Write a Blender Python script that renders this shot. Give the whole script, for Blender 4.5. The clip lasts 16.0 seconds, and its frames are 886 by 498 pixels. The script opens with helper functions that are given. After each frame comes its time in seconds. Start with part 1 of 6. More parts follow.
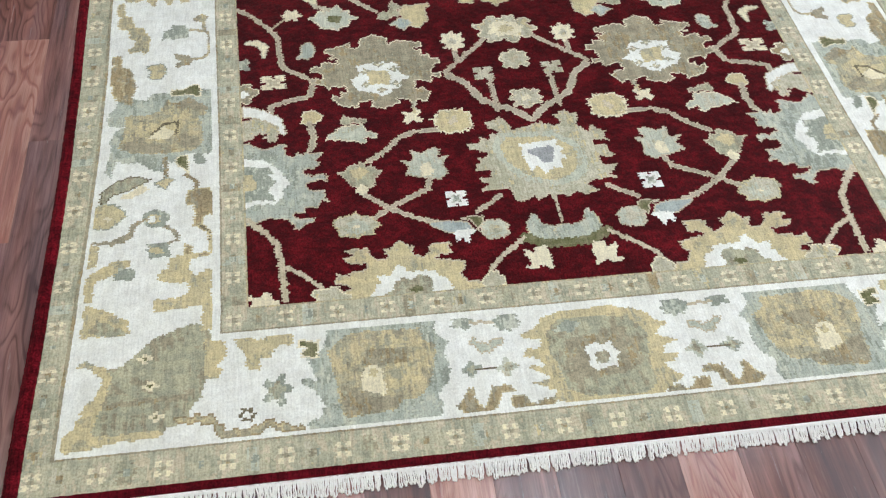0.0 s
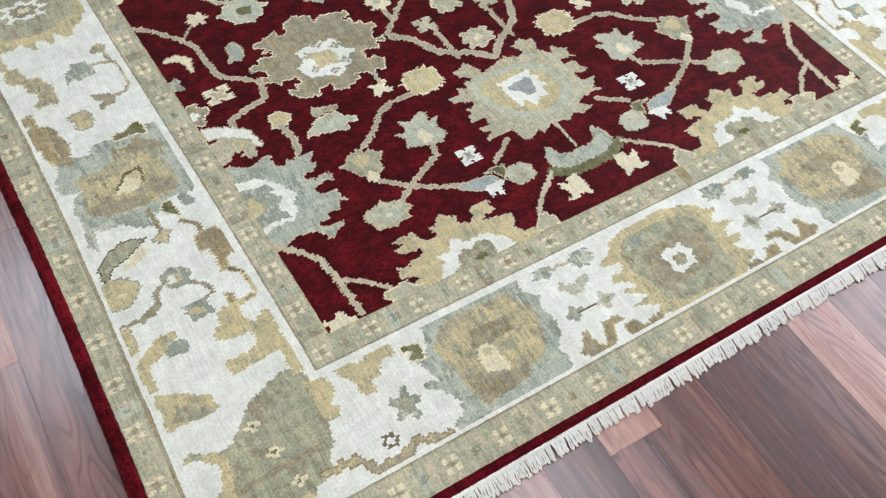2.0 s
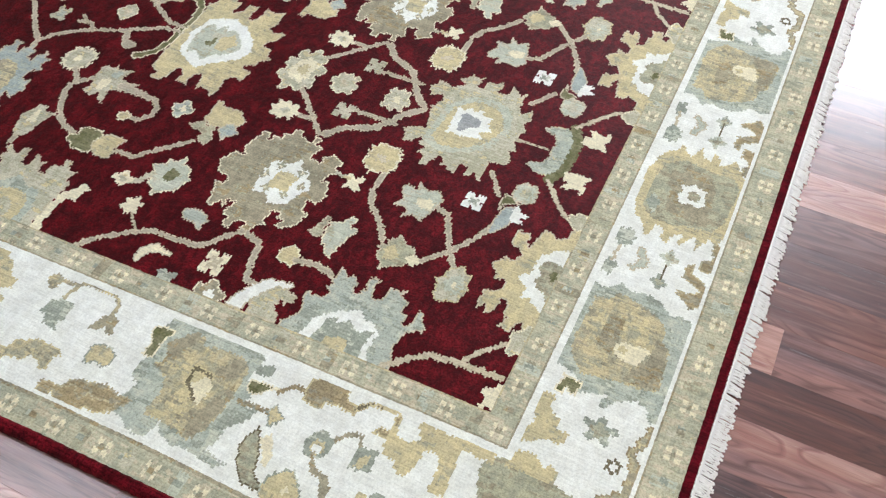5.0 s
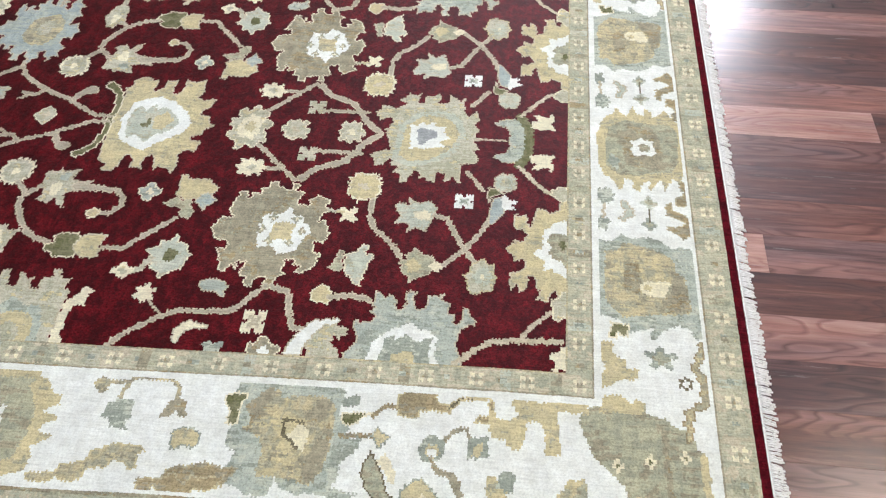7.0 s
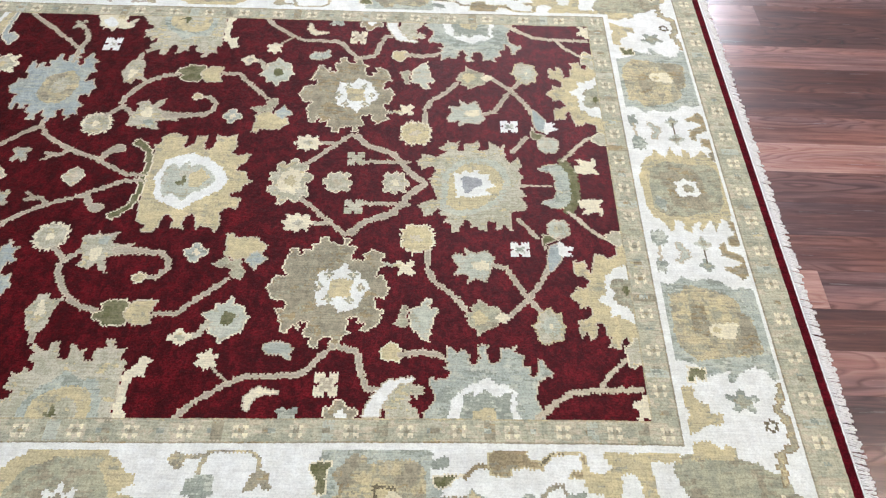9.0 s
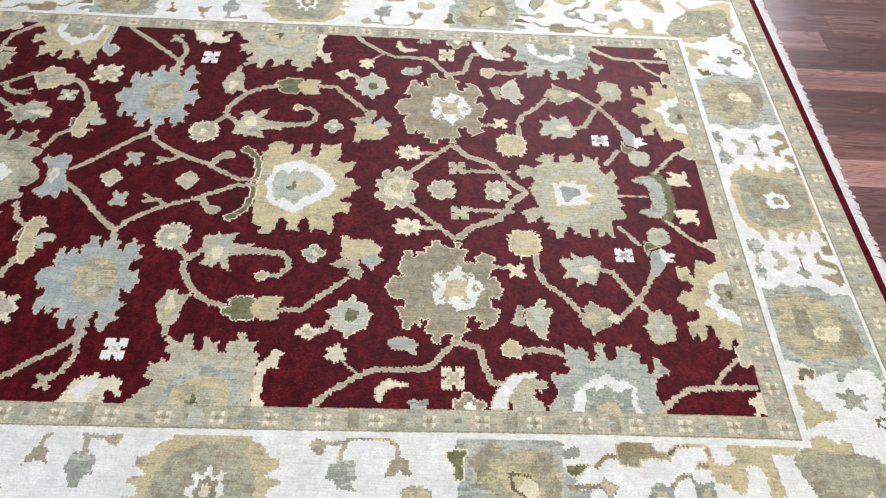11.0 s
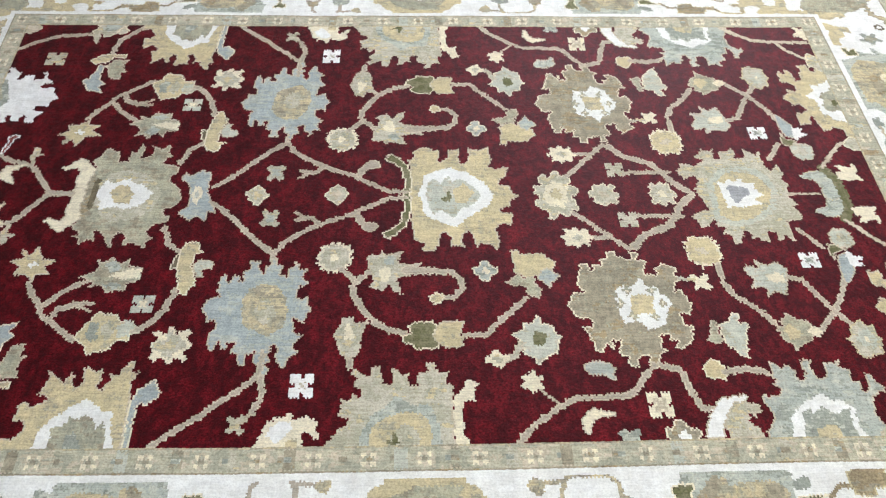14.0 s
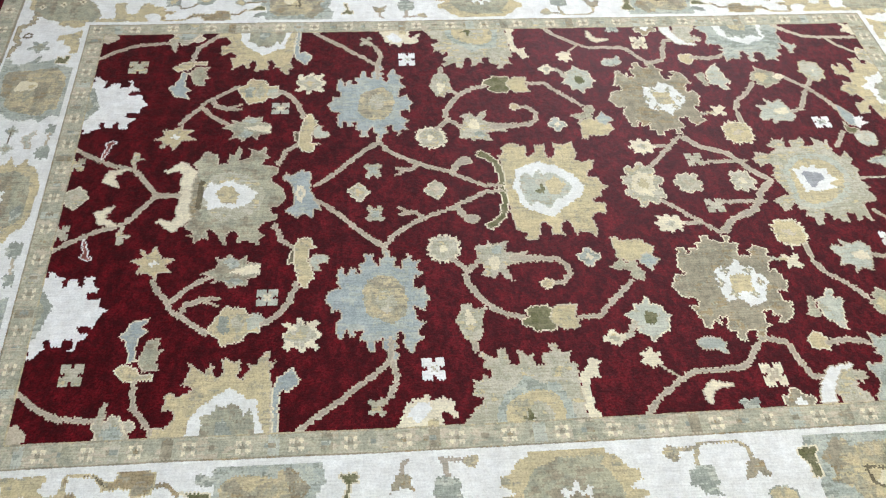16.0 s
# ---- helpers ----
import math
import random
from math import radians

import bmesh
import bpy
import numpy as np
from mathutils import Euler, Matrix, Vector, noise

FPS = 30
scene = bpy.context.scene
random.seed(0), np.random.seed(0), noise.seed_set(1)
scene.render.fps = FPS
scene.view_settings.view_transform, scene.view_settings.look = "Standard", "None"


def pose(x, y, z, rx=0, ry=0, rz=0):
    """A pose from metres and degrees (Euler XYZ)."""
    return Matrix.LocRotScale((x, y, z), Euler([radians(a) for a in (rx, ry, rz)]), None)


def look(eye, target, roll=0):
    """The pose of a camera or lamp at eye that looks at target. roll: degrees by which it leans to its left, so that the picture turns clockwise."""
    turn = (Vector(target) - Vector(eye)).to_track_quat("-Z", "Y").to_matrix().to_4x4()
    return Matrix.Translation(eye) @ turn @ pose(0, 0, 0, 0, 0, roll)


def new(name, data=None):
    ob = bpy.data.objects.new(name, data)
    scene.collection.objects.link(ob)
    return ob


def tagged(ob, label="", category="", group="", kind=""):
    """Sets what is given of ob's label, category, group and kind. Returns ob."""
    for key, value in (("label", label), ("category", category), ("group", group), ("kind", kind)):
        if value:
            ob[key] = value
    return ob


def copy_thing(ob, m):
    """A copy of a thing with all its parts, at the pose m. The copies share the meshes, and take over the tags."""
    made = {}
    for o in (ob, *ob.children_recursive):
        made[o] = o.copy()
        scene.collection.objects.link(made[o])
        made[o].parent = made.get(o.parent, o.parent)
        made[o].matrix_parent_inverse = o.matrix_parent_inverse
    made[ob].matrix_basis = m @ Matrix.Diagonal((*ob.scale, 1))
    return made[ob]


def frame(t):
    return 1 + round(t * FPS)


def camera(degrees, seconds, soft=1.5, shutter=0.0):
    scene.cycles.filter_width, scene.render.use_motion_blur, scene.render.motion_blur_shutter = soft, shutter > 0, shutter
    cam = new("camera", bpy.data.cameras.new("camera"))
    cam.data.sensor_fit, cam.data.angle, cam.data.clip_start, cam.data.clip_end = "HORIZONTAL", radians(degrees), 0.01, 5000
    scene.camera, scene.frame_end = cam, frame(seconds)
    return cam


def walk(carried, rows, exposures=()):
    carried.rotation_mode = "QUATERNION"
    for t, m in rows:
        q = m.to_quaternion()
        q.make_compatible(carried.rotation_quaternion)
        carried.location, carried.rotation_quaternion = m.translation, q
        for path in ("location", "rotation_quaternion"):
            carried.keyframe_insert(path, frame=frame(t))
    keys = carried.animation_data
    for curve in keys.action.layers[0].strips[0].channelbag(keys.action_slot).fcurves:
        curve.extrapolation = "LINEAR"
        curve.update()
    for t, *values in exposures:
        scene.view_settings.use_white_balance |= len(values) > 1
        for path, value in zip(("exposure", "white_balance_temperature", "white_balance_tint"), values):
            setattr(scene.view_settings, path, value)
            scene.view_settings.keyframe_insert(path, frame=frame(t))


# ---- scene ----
cam = camera(53.7, 16.0, soft=1.25)
PATH = [
    (0, (0.196, -1.054, 1.587), (0.435, 0.127, -0.01), 4.7),
    (0.5, (0.005, -1.008, 1.568), (0.435, 0.113, -0.031), 7.0),
    (1, (-0.169, -0.988, 1.542), (0.405, 0.072, -0.054), 7.8),
    (1.5, (-0.254, -0.921, 1.527), (0.369, 0.095, -0.079), 7.5),
    (2, (-0.327, -0.787, 1.501), (0.358, 0.144, -0.131), 6.3),
    (2.5, (-0.38, -0.691, 1.498), (0.328, 0.16, -0.168), 3.6),
    (3, (-0.482, -0.617, 1.494), (0.356, 0.178, -0.139), 3.4),
    (3.5, (-0.645, -0.532, 1.489), (0.342, 0.198, -0.09), 2.1),
    (4, (-0.739, -0.464, 1.493), (0.308, 0.233, -0.062), 1.1),
    (4.2, (-0.752, -0.432, 1.496), (0.313, 0.247, -0.055), 1.2),
    (6.3, (-0.921, 0.027, 1.563), (0.325, 0.263, 0.016), 0.1),
    (6.5, (-0.965, 0.063, 1.562), (0.305, 0.268, 0.031), -0.1),
    (7, (-1.046, 0.142, 1.575), (0.267, 0.286, 0.073), -0.4),
    (7.5, (-1.065, 0.187, 1.577), (0.284, 0.268, 0.103), 0.7),
    (8, (-1.055, 0.269, 1.578), (0.323, 0.298, 0.129), 2.0),
    (8.5, (-1.039, 0.358, 1.579), (0.34, 0.374, 0.13), 1.7),
    (9, (-1.01, 0.436, 1.58), (0.366, 0.446, 0.129), 1.5),
    (11.3, (-1.136, 0.782, 1.584), (0.296, 0.777, 0.188), 2.8),
    (11.5, (-1.105, 0.82, 1.582), (0.305, 0.811, 0.164), 1.9),
    (12, (-1.062, 0.895, 1.574), (0.335, 0.9, 0.143), 1.0),
    (12.5, (-1.027, 0.983, 1.583), (0.36, 0.965, 0.142), 1.8),
    (13, (-1.005, 1.067, 1.59), (0.378, 1.043, 0.145), 1.8),
    (13.5, (-0.974, 1.127, 1.591), (0.387, 1.111, 0.125), 1.0),
    (14, (-0.957, 1.147, 1.6), (0.4, 1.153, 0.131), 0.3),
    (14.5, (-0.96, 1.205, 1.596), (0.397, 1.209, 0.126), 0.0),
    (15, (-0.978, 1.307, 1.609), (0.386, 1.307, 0.147), -0.1),
    (15.5, (-1.003, 1.407, 1.624), (0.367, 1.387, 0.167), 0.3),
    (16, (-1.059, 1.494, 1.635), (0.315, 1.428, 0.183), 0.8),
]
walk(cam, [(t, look(eye, target, roll)) for t, eye, target, roll in PATH], exposures=[(0, -0.55, 6600, 10), (4, -0.51, 6620, 11), (6.5, -0.36, 6580, 12), (9, -0.40, 6620, 15), (12, -0.35, 6620, 16), (16, -0.31, 6560, 13)])

# ---- light ----
# A showroom: daylight from a tall window, cool fluorescent troffers overhead.
world = bpy.data.worlds.new("world")
scene.world = world
world.use_nodes = True
wn = world.node_tree
sky = wn.nodes.new("ShaderNodeTexSky")
sky.sky_type, sky.sun_disc, sky.sun_elevation, sky.sun_rotation = "NISHITA", False, radians(38), radians(110)
wn.links.new(sky.outputs[0], wn.nodes["Background"].inputs[0])
wn.nodes["Background"].inputs[1].default_value = 0.12
sun_data = bpy.data.lights.new("sun", "SUN")
sun_data.energy, sun_data.angle, sun_data.color = 0.8, radians(12), (1.0, 0.96, 0.9)
sun = new("sun", sun_data)
sun.matrix_world = look((8, -3, 7), (0, 0, 0))
# Floor glare places some of these; the others are added to light the rug.
TROFFERS = [(x, 0.1) for x in (-0.1, 1.1, 3.5, -1.3)] + [(2.3, 1.3), (-0.1, 2.3), (-0.74, 2.3), (-1.3, -2.1), (1.1, -2.1)]
TROFFER_LIGHT = 7.4


# ---- materials ----
def srgb(r, g, b):
    return tuple((c / 255 / 12.92 if c <= 10 else ((c / 255 + 0.055) / 1.055) ** 2.4) for c in (r, g, b)) + (1.0,)


class Mat:
    """A node material with a Principled shader and shorthand for its nodes."""

    def __init__(self, name, rough=0.8):
        self.m = bpy.data.materials.new(name)
        self.m.use_nodes = True
        self.t = self.m.node_tree
        self.p = self.t.nodes["Principled BSDF"]
        self.p.inputs["Roughness"].default_value = rough

    def node(self, kind, ins=()):
        n = self.t.nodes.new(kind)
        for k, v in dict(ins).items():
            if isinstance(v, bpy.types.NodeSocket):
                self.t.links.new(v, n.inputs[k])
            else:
                n.inputs[k].default_value = v
        return n

    def coords(self, scale):
        tc = self.node("ShaderNodeTexCoord")
        return self.node("ShaderNodeMapping", {"Vector": tc.outputs["Object"], "Scale": scale}).outputs[0]

    def noise(self, scale, detail=3.0, rough=0.55, vec=None, s=1.0):
        v = vec or self.coords(scale)
        return self.node("ShaderNodeTexNoise", {"Vector": v, "Scale": s, "Detail": detail, "Roughness": rough}).outputs[0]

    def ramp(self, fac, stops):
        r = self.node("ShaderNodeValToRGB", {"Fac": fac})
        els = r.color_ramp.elements
        while len(els) < len(stops):
            els.new(0.5)
        for e, (pos, col) in zip(els, stops):
            e.position, e.color = pos, col
        return r.outputs[0]

    def mix(self, fac, a, b, blend="MIX"):
        n = self.node("ShaderNodeMix")
        n.data_type, n.blend_type = "RGBA", blend
        for i, v in ((0, fac), (6, a), (7, b)):
            if isinstance(v, bpy.types.NodeSocket):
                self.t.links.new(v, n.inputs[i])
            else:
                n.inputs[i].default_value = v
        return n.outputs[2]

    def math(self, op, a, b, c=0.0):
        n = self.node("ShaderNodeMath", {0: a, 1: b, 2: c})
        n.operation = op
        return n.outputs[0]

    def vmath(self, op, a, b):
        n = self.node("ShaderNodeVectorMath", {0: a, 1: b})
        n.operation = op
        return n.outputs[0]

    def put(self, name, sock):
        self.t.links.new(sock, self.p.inputs[name])

    def bump(self, height, strength, distance):
        b = self.node("ShaderNodeBump", {"Height": height, "Strength": strength, "Distance": distance})
        self.put("Normal", b.outputs[0])


def grey(v):
    return (v, v, v, 1.0)


def wool(name, main, other, blotch=0.5, fleck=0.22, nap=0.06, lustre=0.05, along=5.0):
    """Hand-knotted wool: dye bands along the warp, blotches a few knots wide, tufts and knot rows."""
    k = Mat(name, 0.95 if lustre < 0.1 else 0.55)
    band = k.noise((22.0, along, 1.0), 3.0, 0.6)
    spot = k.noise((42.0, 60.0, 1.0), 2.0, 0.6)
    mixed = k.math("ADD", band, spot)
    half = k.math("MULTIPLY", mixed, 0.5)
    fac = k.ramp(half, [(0.5 - 0.06 - 0.05 * (1 - blotch), grey(0.0)), (0.5 + 0.06 + 0.05 * (1 - blotch), grey(1.0))])
    col = k.mix(fac, srgb(*main), srgb(*other))
    tuft = k.noise((240.0, 210.0, 1.0), 3.0, 0.75)
    shade = k.ramp(tuft, [(0.36, grey(1 - fleck * 2.2)), (0.5, grey(1.0)), (0.66, grey(1 + fleck * 1.4))])
    col = k.mix(1.0, col, shade, "MULTIPLY")
    # pile shading put into the colour, in hand-wide patches; then single thin or worn rows
    lay_shade = k.noise((11.0, 19.0, 1.0), 4.0, 0.65)
    col = k.mix(1.0, col, k.ramp(lay_shade, [(0.4, grey(1 - nap)), (0.62, grey(1 + nap * 0.6))]), "MULTIPLY")
    thin = k.noise((230.0, 4 * along, 1.0), 2.0, 0.6)
    col = k.mix(1.0, col, k.ramp(thin, [(0.38, grey(1 - fleck * 1.2)), (0.5, grey(1.0)), (0.62, grey(1 + fleck * 0.5))]), "MULTIPLY")
    if lustre > 0.1:
        # scattered flecks of a paler red, about a knot wide
        speck = k.ramp(k.noise((330.0, 300.0, 1.0), 2.0, 0.8), [(0.66, grey(0.0)), (0.74, grey(0.55))])
        col = k.mix(speck, col, srgb(150, 76, 78))
    k.put("Base Color", col)
    k.bump(k.math("ADD", tuft, k.math("MULTIPLY", thin, 0.5)), 0.4, 0.002)
    k.p.inputs["Sheen Weight"].default_value = 0.03
    k.p.inputs["Sheen Roughness"].default_value = 0.5
    k.p.inputs["Specular IOR Level"].default_value = lustre
    k.p.inputs["Specular Tint"].default_value = (1.0, 0.2, 0.23, 1.0) if lustre > 0.1 else (1.0, 1.0, 1.0, 1.0)
    return k.m


WOOL = {
    "burgundy": wool("wool_burgundy", (91, 13, 20), (57, 8, 12), 0.7, 0.3, 0.36, 0.26, 24.0),
    "edge_red": wool("wool_edge_red", (98, 17, 28), (74, 12, 21), 0.6, 0.22, 0.15),
    "cord_red": wool("wool_cord_red", (112, 20, 31), (74, 11, 19), 0.8, 0.3, 0.25),
    "ivory": wool("wool_ivory", (236, 239, 232), (226, 228, 219), 0.4, 0.06),
    "cream": wool("wool_cream", (232, 226, 196), (220, 213, 184), 0.5, 0.09),
    "wheat": wool("wool_wheat", (210, 198, 155), (194, 184, 147), 1.0, 0.11),
    "sand": wool("wool_sand", (206, 197, 172), (188, 179, 152), 0.5, 0.11),
    "tan": wool("wool_tan", (195, 183, 146), (168, 165, 142), 1.0, 0.14),
    "beige": wool("wool_beige", (199, 196, 174), (179, 177, 152), 0.9, 0.12),
    "khaki": wool("wool_khaki", (183, 181, 153), (160, 161, 140), 1.0, 0.13),
    "taupe": wool("wool_taupe", (171, 163, 138), (148, 143, 122), 1.0, 0.13),
    "bronze": wool("wool_bronze", (174, 157, 122), (150, 138, 110), 0.9, 0.15),
    "umber": wool("wool_umber", (126, 118, 96), (106, 99, 78), 0.6, 0.15),
    "olive": wool("wool_olive", (108, 109, 76), (134, 132, 102), 0.9, 0.15),
    "sage": wool("wool_sage", (184, 174, 154), (170, 164, 146), 0.6, 0.11),
    "palesage": wool("wool_palesage", (198, 202, 184), (182, 188, 170), 0.7, 0.11),
    "paleblue": wool("wool_paleblue", (186, 193, 178), (170, 178, 166), 1.0, 0.11),
    "blue": wool("wool_blue", (174, 185, 179), (159, 170, 167), 1.0, 0.11),
    "greyblue": wool("wool_greyblue", (163, 169, 154), (148, 155, 142), 1.0, 0.13),
    "bluegrey": wool("wool_bluegrey", (168, 171, 169), (150, 154, 154), 0.6, 0.12),
    "rust": wool("wool_rust", (156, 104, 92), (134, 80, 72), 0.6, 0.15),
    "guard": wool("wool_guard", (194, 191, 164), (172, 172, 150), 1.0, 0.12),
}


def laminate(name):
    """Printed walnut strips; the object's colour sets how light (red) and how reddish (green) a strip is."""
    k = Mat(name, 0.3)
    info = k.node("ShaderNodeObjectInfo")
    big = k.vmath("MULTIPLY", k.node("ShaderNodeCombineXYZ", {0: info.outputs["Random"], 1: info.outputs["Random"]}).outputs[0], (37.0, 91.0, 0.0))
    pos = k.vmath("ADD", k.node("ShaderNodeTexCoord").outputs["Object"], big)
    own = k.node("ShaderNodeSeparateColor", {0: info.outputs["Color"]})

    def at(scale):
        return k.node("ShaderNodeMapping", {"Vector": pos, "Scale": scale}).outputs[0]
    # arched figure: contour lines of a drawn-out swelling, fading in and out along the strip
    swell = k.noise(None, 2.0, 0.45, at((12.0, 2.4, 1.0)))
    line = k.math("FRACT", k.math("MULTIPLY", swell, 13.0), 0.0)
    rings = k.ramp(line, [(0.0, grey(0.0)), (0.2, grey(0.7)), (0.75, grey(1.0)), (1.0, grey(0.1))])
    figured = k.ramp(k.noise(None, 2.0, 0.5, at((9.0, 1.8, 3.0))), [(0.44, grey(0.08)), (0.56, grey(0.8))])
    streak = k.noise(None, 7.0, 0.72, at((70.0, 3.2, 1.0)))
    cloud = k.noise(None, 3.0, 0.55, at((14.0, 1.1, 1.0)))
    grain = k.ramp(streak, [(0.36, grey(0.0)), (0.64, grey(1.0))])
    a = k.mix(figured, grain, rings)
    a = k.mix(0.42, a, k.ramp(cloud, [(0.36, grey(0.0)), (0.64, grey(1.0))]))
    fac = k.math("MULTIPLY_ADD", a, 0.62, -0.31)
    fac = k.math("ADD", fac, own.outputs[0])
    island = k.math("SUBTRACT", k.node("ShaderNodeNewGeometry").outputs["Random Per Island"], 0.5)
    fac = k.math("ADD", fac, k.math("MULTIPLY", island, own.outputs[2]))
    # the browns lean mauve: some bluish ceiling reflection is put into the colour
    brown = k.ramp(fac, [(0.0, srgb(44, 29, 32)), (0.4, srgb(88, 62, 64)), (0.75, srgb(146, 112, 110)), (1.0, srgb(190, 155, 148))])
    red = k.ramp(fac, [(0.0, srgb(52, 29, 28)), (0.4, srgb(106, 64, 57)), (0.75, srgb(162, 110, 98)), (1.0, srgb(196, 152, 138))])
    tint = k.math("MULTIPLY_ADD", k.noise(None, 3.0, 0.55, at((17.0, 2.2, 5.0))), 2.4, -1.2)
    shade = k.math("ADD", own.outputs[1], tint)
    col = k.mix(k.math("MINIMUM", k.math("MAXIMUM", shade, 0.0), 1.0), brown, red)
    fine = k.noise(None, 3.0, 0.65, at((420.0, 7.0, 1.0)))
    col = k.mix(0.9, col, k.ramp(fine, [(0.36, grey(0.74)), (0.5, grey(1.0))]), "MULTIPLY")
    k.put("Base Color", col)
    k.put("Roughness", k.ramp(streak, [(0.2, grey(0.3)), (0.8, grey(0.2))]))
    k.bump(k.mix(0.5, k.noise(None, 4.0, 0.6, at((60.0, 30.0, 1.0))), streak), 0.06, 0.0006)
    k.p.inputs["Specular IOR Level"].default_value = 1.0
    k.p.inputs["Coat Weight"].default_value = 0.3
    k.p.inputs["Coat Roughness"].default_value = 0.28
    return k.m


PLANK = laminate("laminate_walnut")
joint = Mat("dark_joint", 0.7)
joint.put("Base Color", joint.ramp(joint.noise((20, 20, 1)), [(0.3, srgb(40, 26, 24)), (0.7, srgb(62, 42, 38))]))
cotton = Mat("cotton_fringe", 0.9)
cotton.put("Base Color", cotton.ramp(cotton.noise((160, 160, 160)), [(0.3, srgb(236, 234, 227)), (0.65, srgb(250, 249, 246))]))
cotton.bump(cotton.noise((900, 900, 300)), 0.5, 0.001)
plaster = Mat("wall_paint", 0.85)
plaster.put("Base Color", plaster.ramp(plaster.noise((3, 3, 3), 5.0), [(0.3, srgb(214, 212, 206)), (0.7, srgb(226, 224, 220))]))
plaster.bump(plaster.noise((160, 160, 160)), 0.15, 0.001)
lamp_mat = Mat("troffer_diffuser", 0.5)
lamp_mat.p.inputs["Emission Color"].default_value = (0.77, 0.86, 0.98, 1.0)
lamp_mat.p.inputs["Emission Strength"].default_value = TROFFER_LIGHT * 1.15
# Warm glow for the added fill troffers, against the cool ones.
warm_fill = Mat("warm_fill_diffuser", 0.5)
warm_fill.p.inputs["Emission Color"].default_value = (0.97, 0.95, 0.82, 1.0)
warm_fill.p.inputs["Emission Strength"].default_value = TROFFER_LIGHT * 1.15
metal = Mat("white_metal", 0.45)
metal.p.inputs["Base Color"].default_value = srgb(220, 222, 222)
pane_mat = Mat("window_glass", 0.02)
pane_mat.p.inputs["Transmission Weight"].default_value = 1.0
backing_mat = Mat("rug_backing", 0.95)
backing_mat.put("Base Color", backing_mat.ramp(backing_mat.noise((120, 120, 1)), [(0.3, srgb(120, 40, 44)), (0.7, srgb(150, 120, 90))]))


# ---- building helpers ----
def mesh_of(name, verts, faces, mats, face_mats=None, smooth=False):
    me = bpy.data.meshes.new(name)
    me.from_pydata(verts, [], faces)
    for m in mats:
        me.materials.append(m)
    if face_mats is not None:
        me.polygons.foreach_set("material_index", np.asarray(face_mats, dtype=np.int32))
    if smooth:
        me.polygons.foreach_set("use_smooth", [True] * len(me.polygons))
    me.update()
    return me


def box_bm(bm, lo, hi, bevel=0.0):
    made = bmesh.ops.create_cube(bm, size=1.0)["verts"]
    for v in made:
        v.co = Vector([(a + b) / 2 + c * (b - a) for a, b, c in zip(lo, hi, v.co)])
    if bevel:
        edges = list({e for v in made for e in v.link_edges})
        bmesh.ops.bevel(bm, geom=edges, offset=bevel, segments=2, profile=0.5, affect="EDGES")


def part(name, bm, material, parent=None, label=""):
    me = bpy.data.meshes.new(name)
    bm.to_mesh(me)
    bm.free()
    me.materials.append(material)
    ob = new(name, me)
    ob.parent = parent
    return tagged(ob, label)


def boxes(name, spans, material, parent=None, label="", bevel=0.0):
    bm = bmesh.new()
    for lo, hi in spans:
        box_bm(bm, lo, hi, bevel)
    return part(name, bm, material, parent, label)


# ---- the room ----
X0, X1, Y0, Y1, H = -3.6, 4.6, -3.6, 6.2, 2.75
WY0, WY1, WZ0, WZ1 = -1.5, 0.9, 1.65, 2.5
W = 0.2
def setting(ob, label, category):
    return tagged(ob, label, category, kind="structure")


setting(boxes("ceiling", [((X0 - W, Y0 - W, H), (X1 + W, Y1 + W, H + W))], plaster.m), "plain white painted showroom ceiling", "ceiling")
setting(boxes("wall_west", [((X0 - W, Y0, 0), (X0, Y1, H))], plaster.m), "plain off-white painted wall", "wall")
setting(boxes("wall_south", [((X0 - W, Y0 - W, 0), (X1 + W, Y0, H))], plaster.m), "plain off-white painted wall", "wall")
setting(boxes("wall_north", [((X0 - W, Y1, 0), (X1 + W, Y1 + W, H))], plaster.m), "plain off-white painted wall", "wall")
setting(boxes("wall_east", [((X1, Y0, 0), (X1 + W, WY0, H)), ((X1, WY1, 0), (X1 + W, Y1, H)), ((X1, WY0, 0), (X1 + W, WY1, WZ0)), ((X1, WY0, WZ1), (X1 + W, WY1, H))], plaster.m), "off-white painted wall with a window opening", "wall")
window = setting(new("window_1"), "white framed window letting in daylight", "window")
F = 0.05
boxes("window_frame", [((X1 + 0.06, WY0, WZ0), (X1 + 0.12, WY0 + F, WZ1)), ((X1 + 0.06, WY1 - F, WZ0), (X1 + 0.12, WY1, WZ1)),
                       ((X1 + 0.06, WY0 + F, WZ0), (X1 + 0.12, WY1 - F, WZ0 + F)), ((X1 + 0.06, WY0 + F, WZ1 - F), (X1 + 0.12, WY1 - F, WZ1))], metal.m, window)
pane = boxes("pane", [((X1 + 0.085, WY0 + F, WZ0 + F), (X1 + 0.095, WY1 - F, WZ1 - F))], pane_mat.m, window)
pane.visible_shadow = False
sky_light = bpy.data.lights.new("window_daylight", "AREA")
sky_light.shape, sky_light.size, sky_light.size_y, sky_light.energy, sky_light.color = "RECTANGLE", WY1 - WY0 - 0.1, WZ1 - WZ0 - 0.1, 145.0, (0.84, 0.88, 1.0)
day = new("window_daylight", sky_light)
day.matrix_world = look((X1 + 0.03, (WY0 + WY1) / 2, (WZ0 + WZ1) / 2), (0, (WY0 + WY1) / 2, (WZ0 + WZ1) / 2))

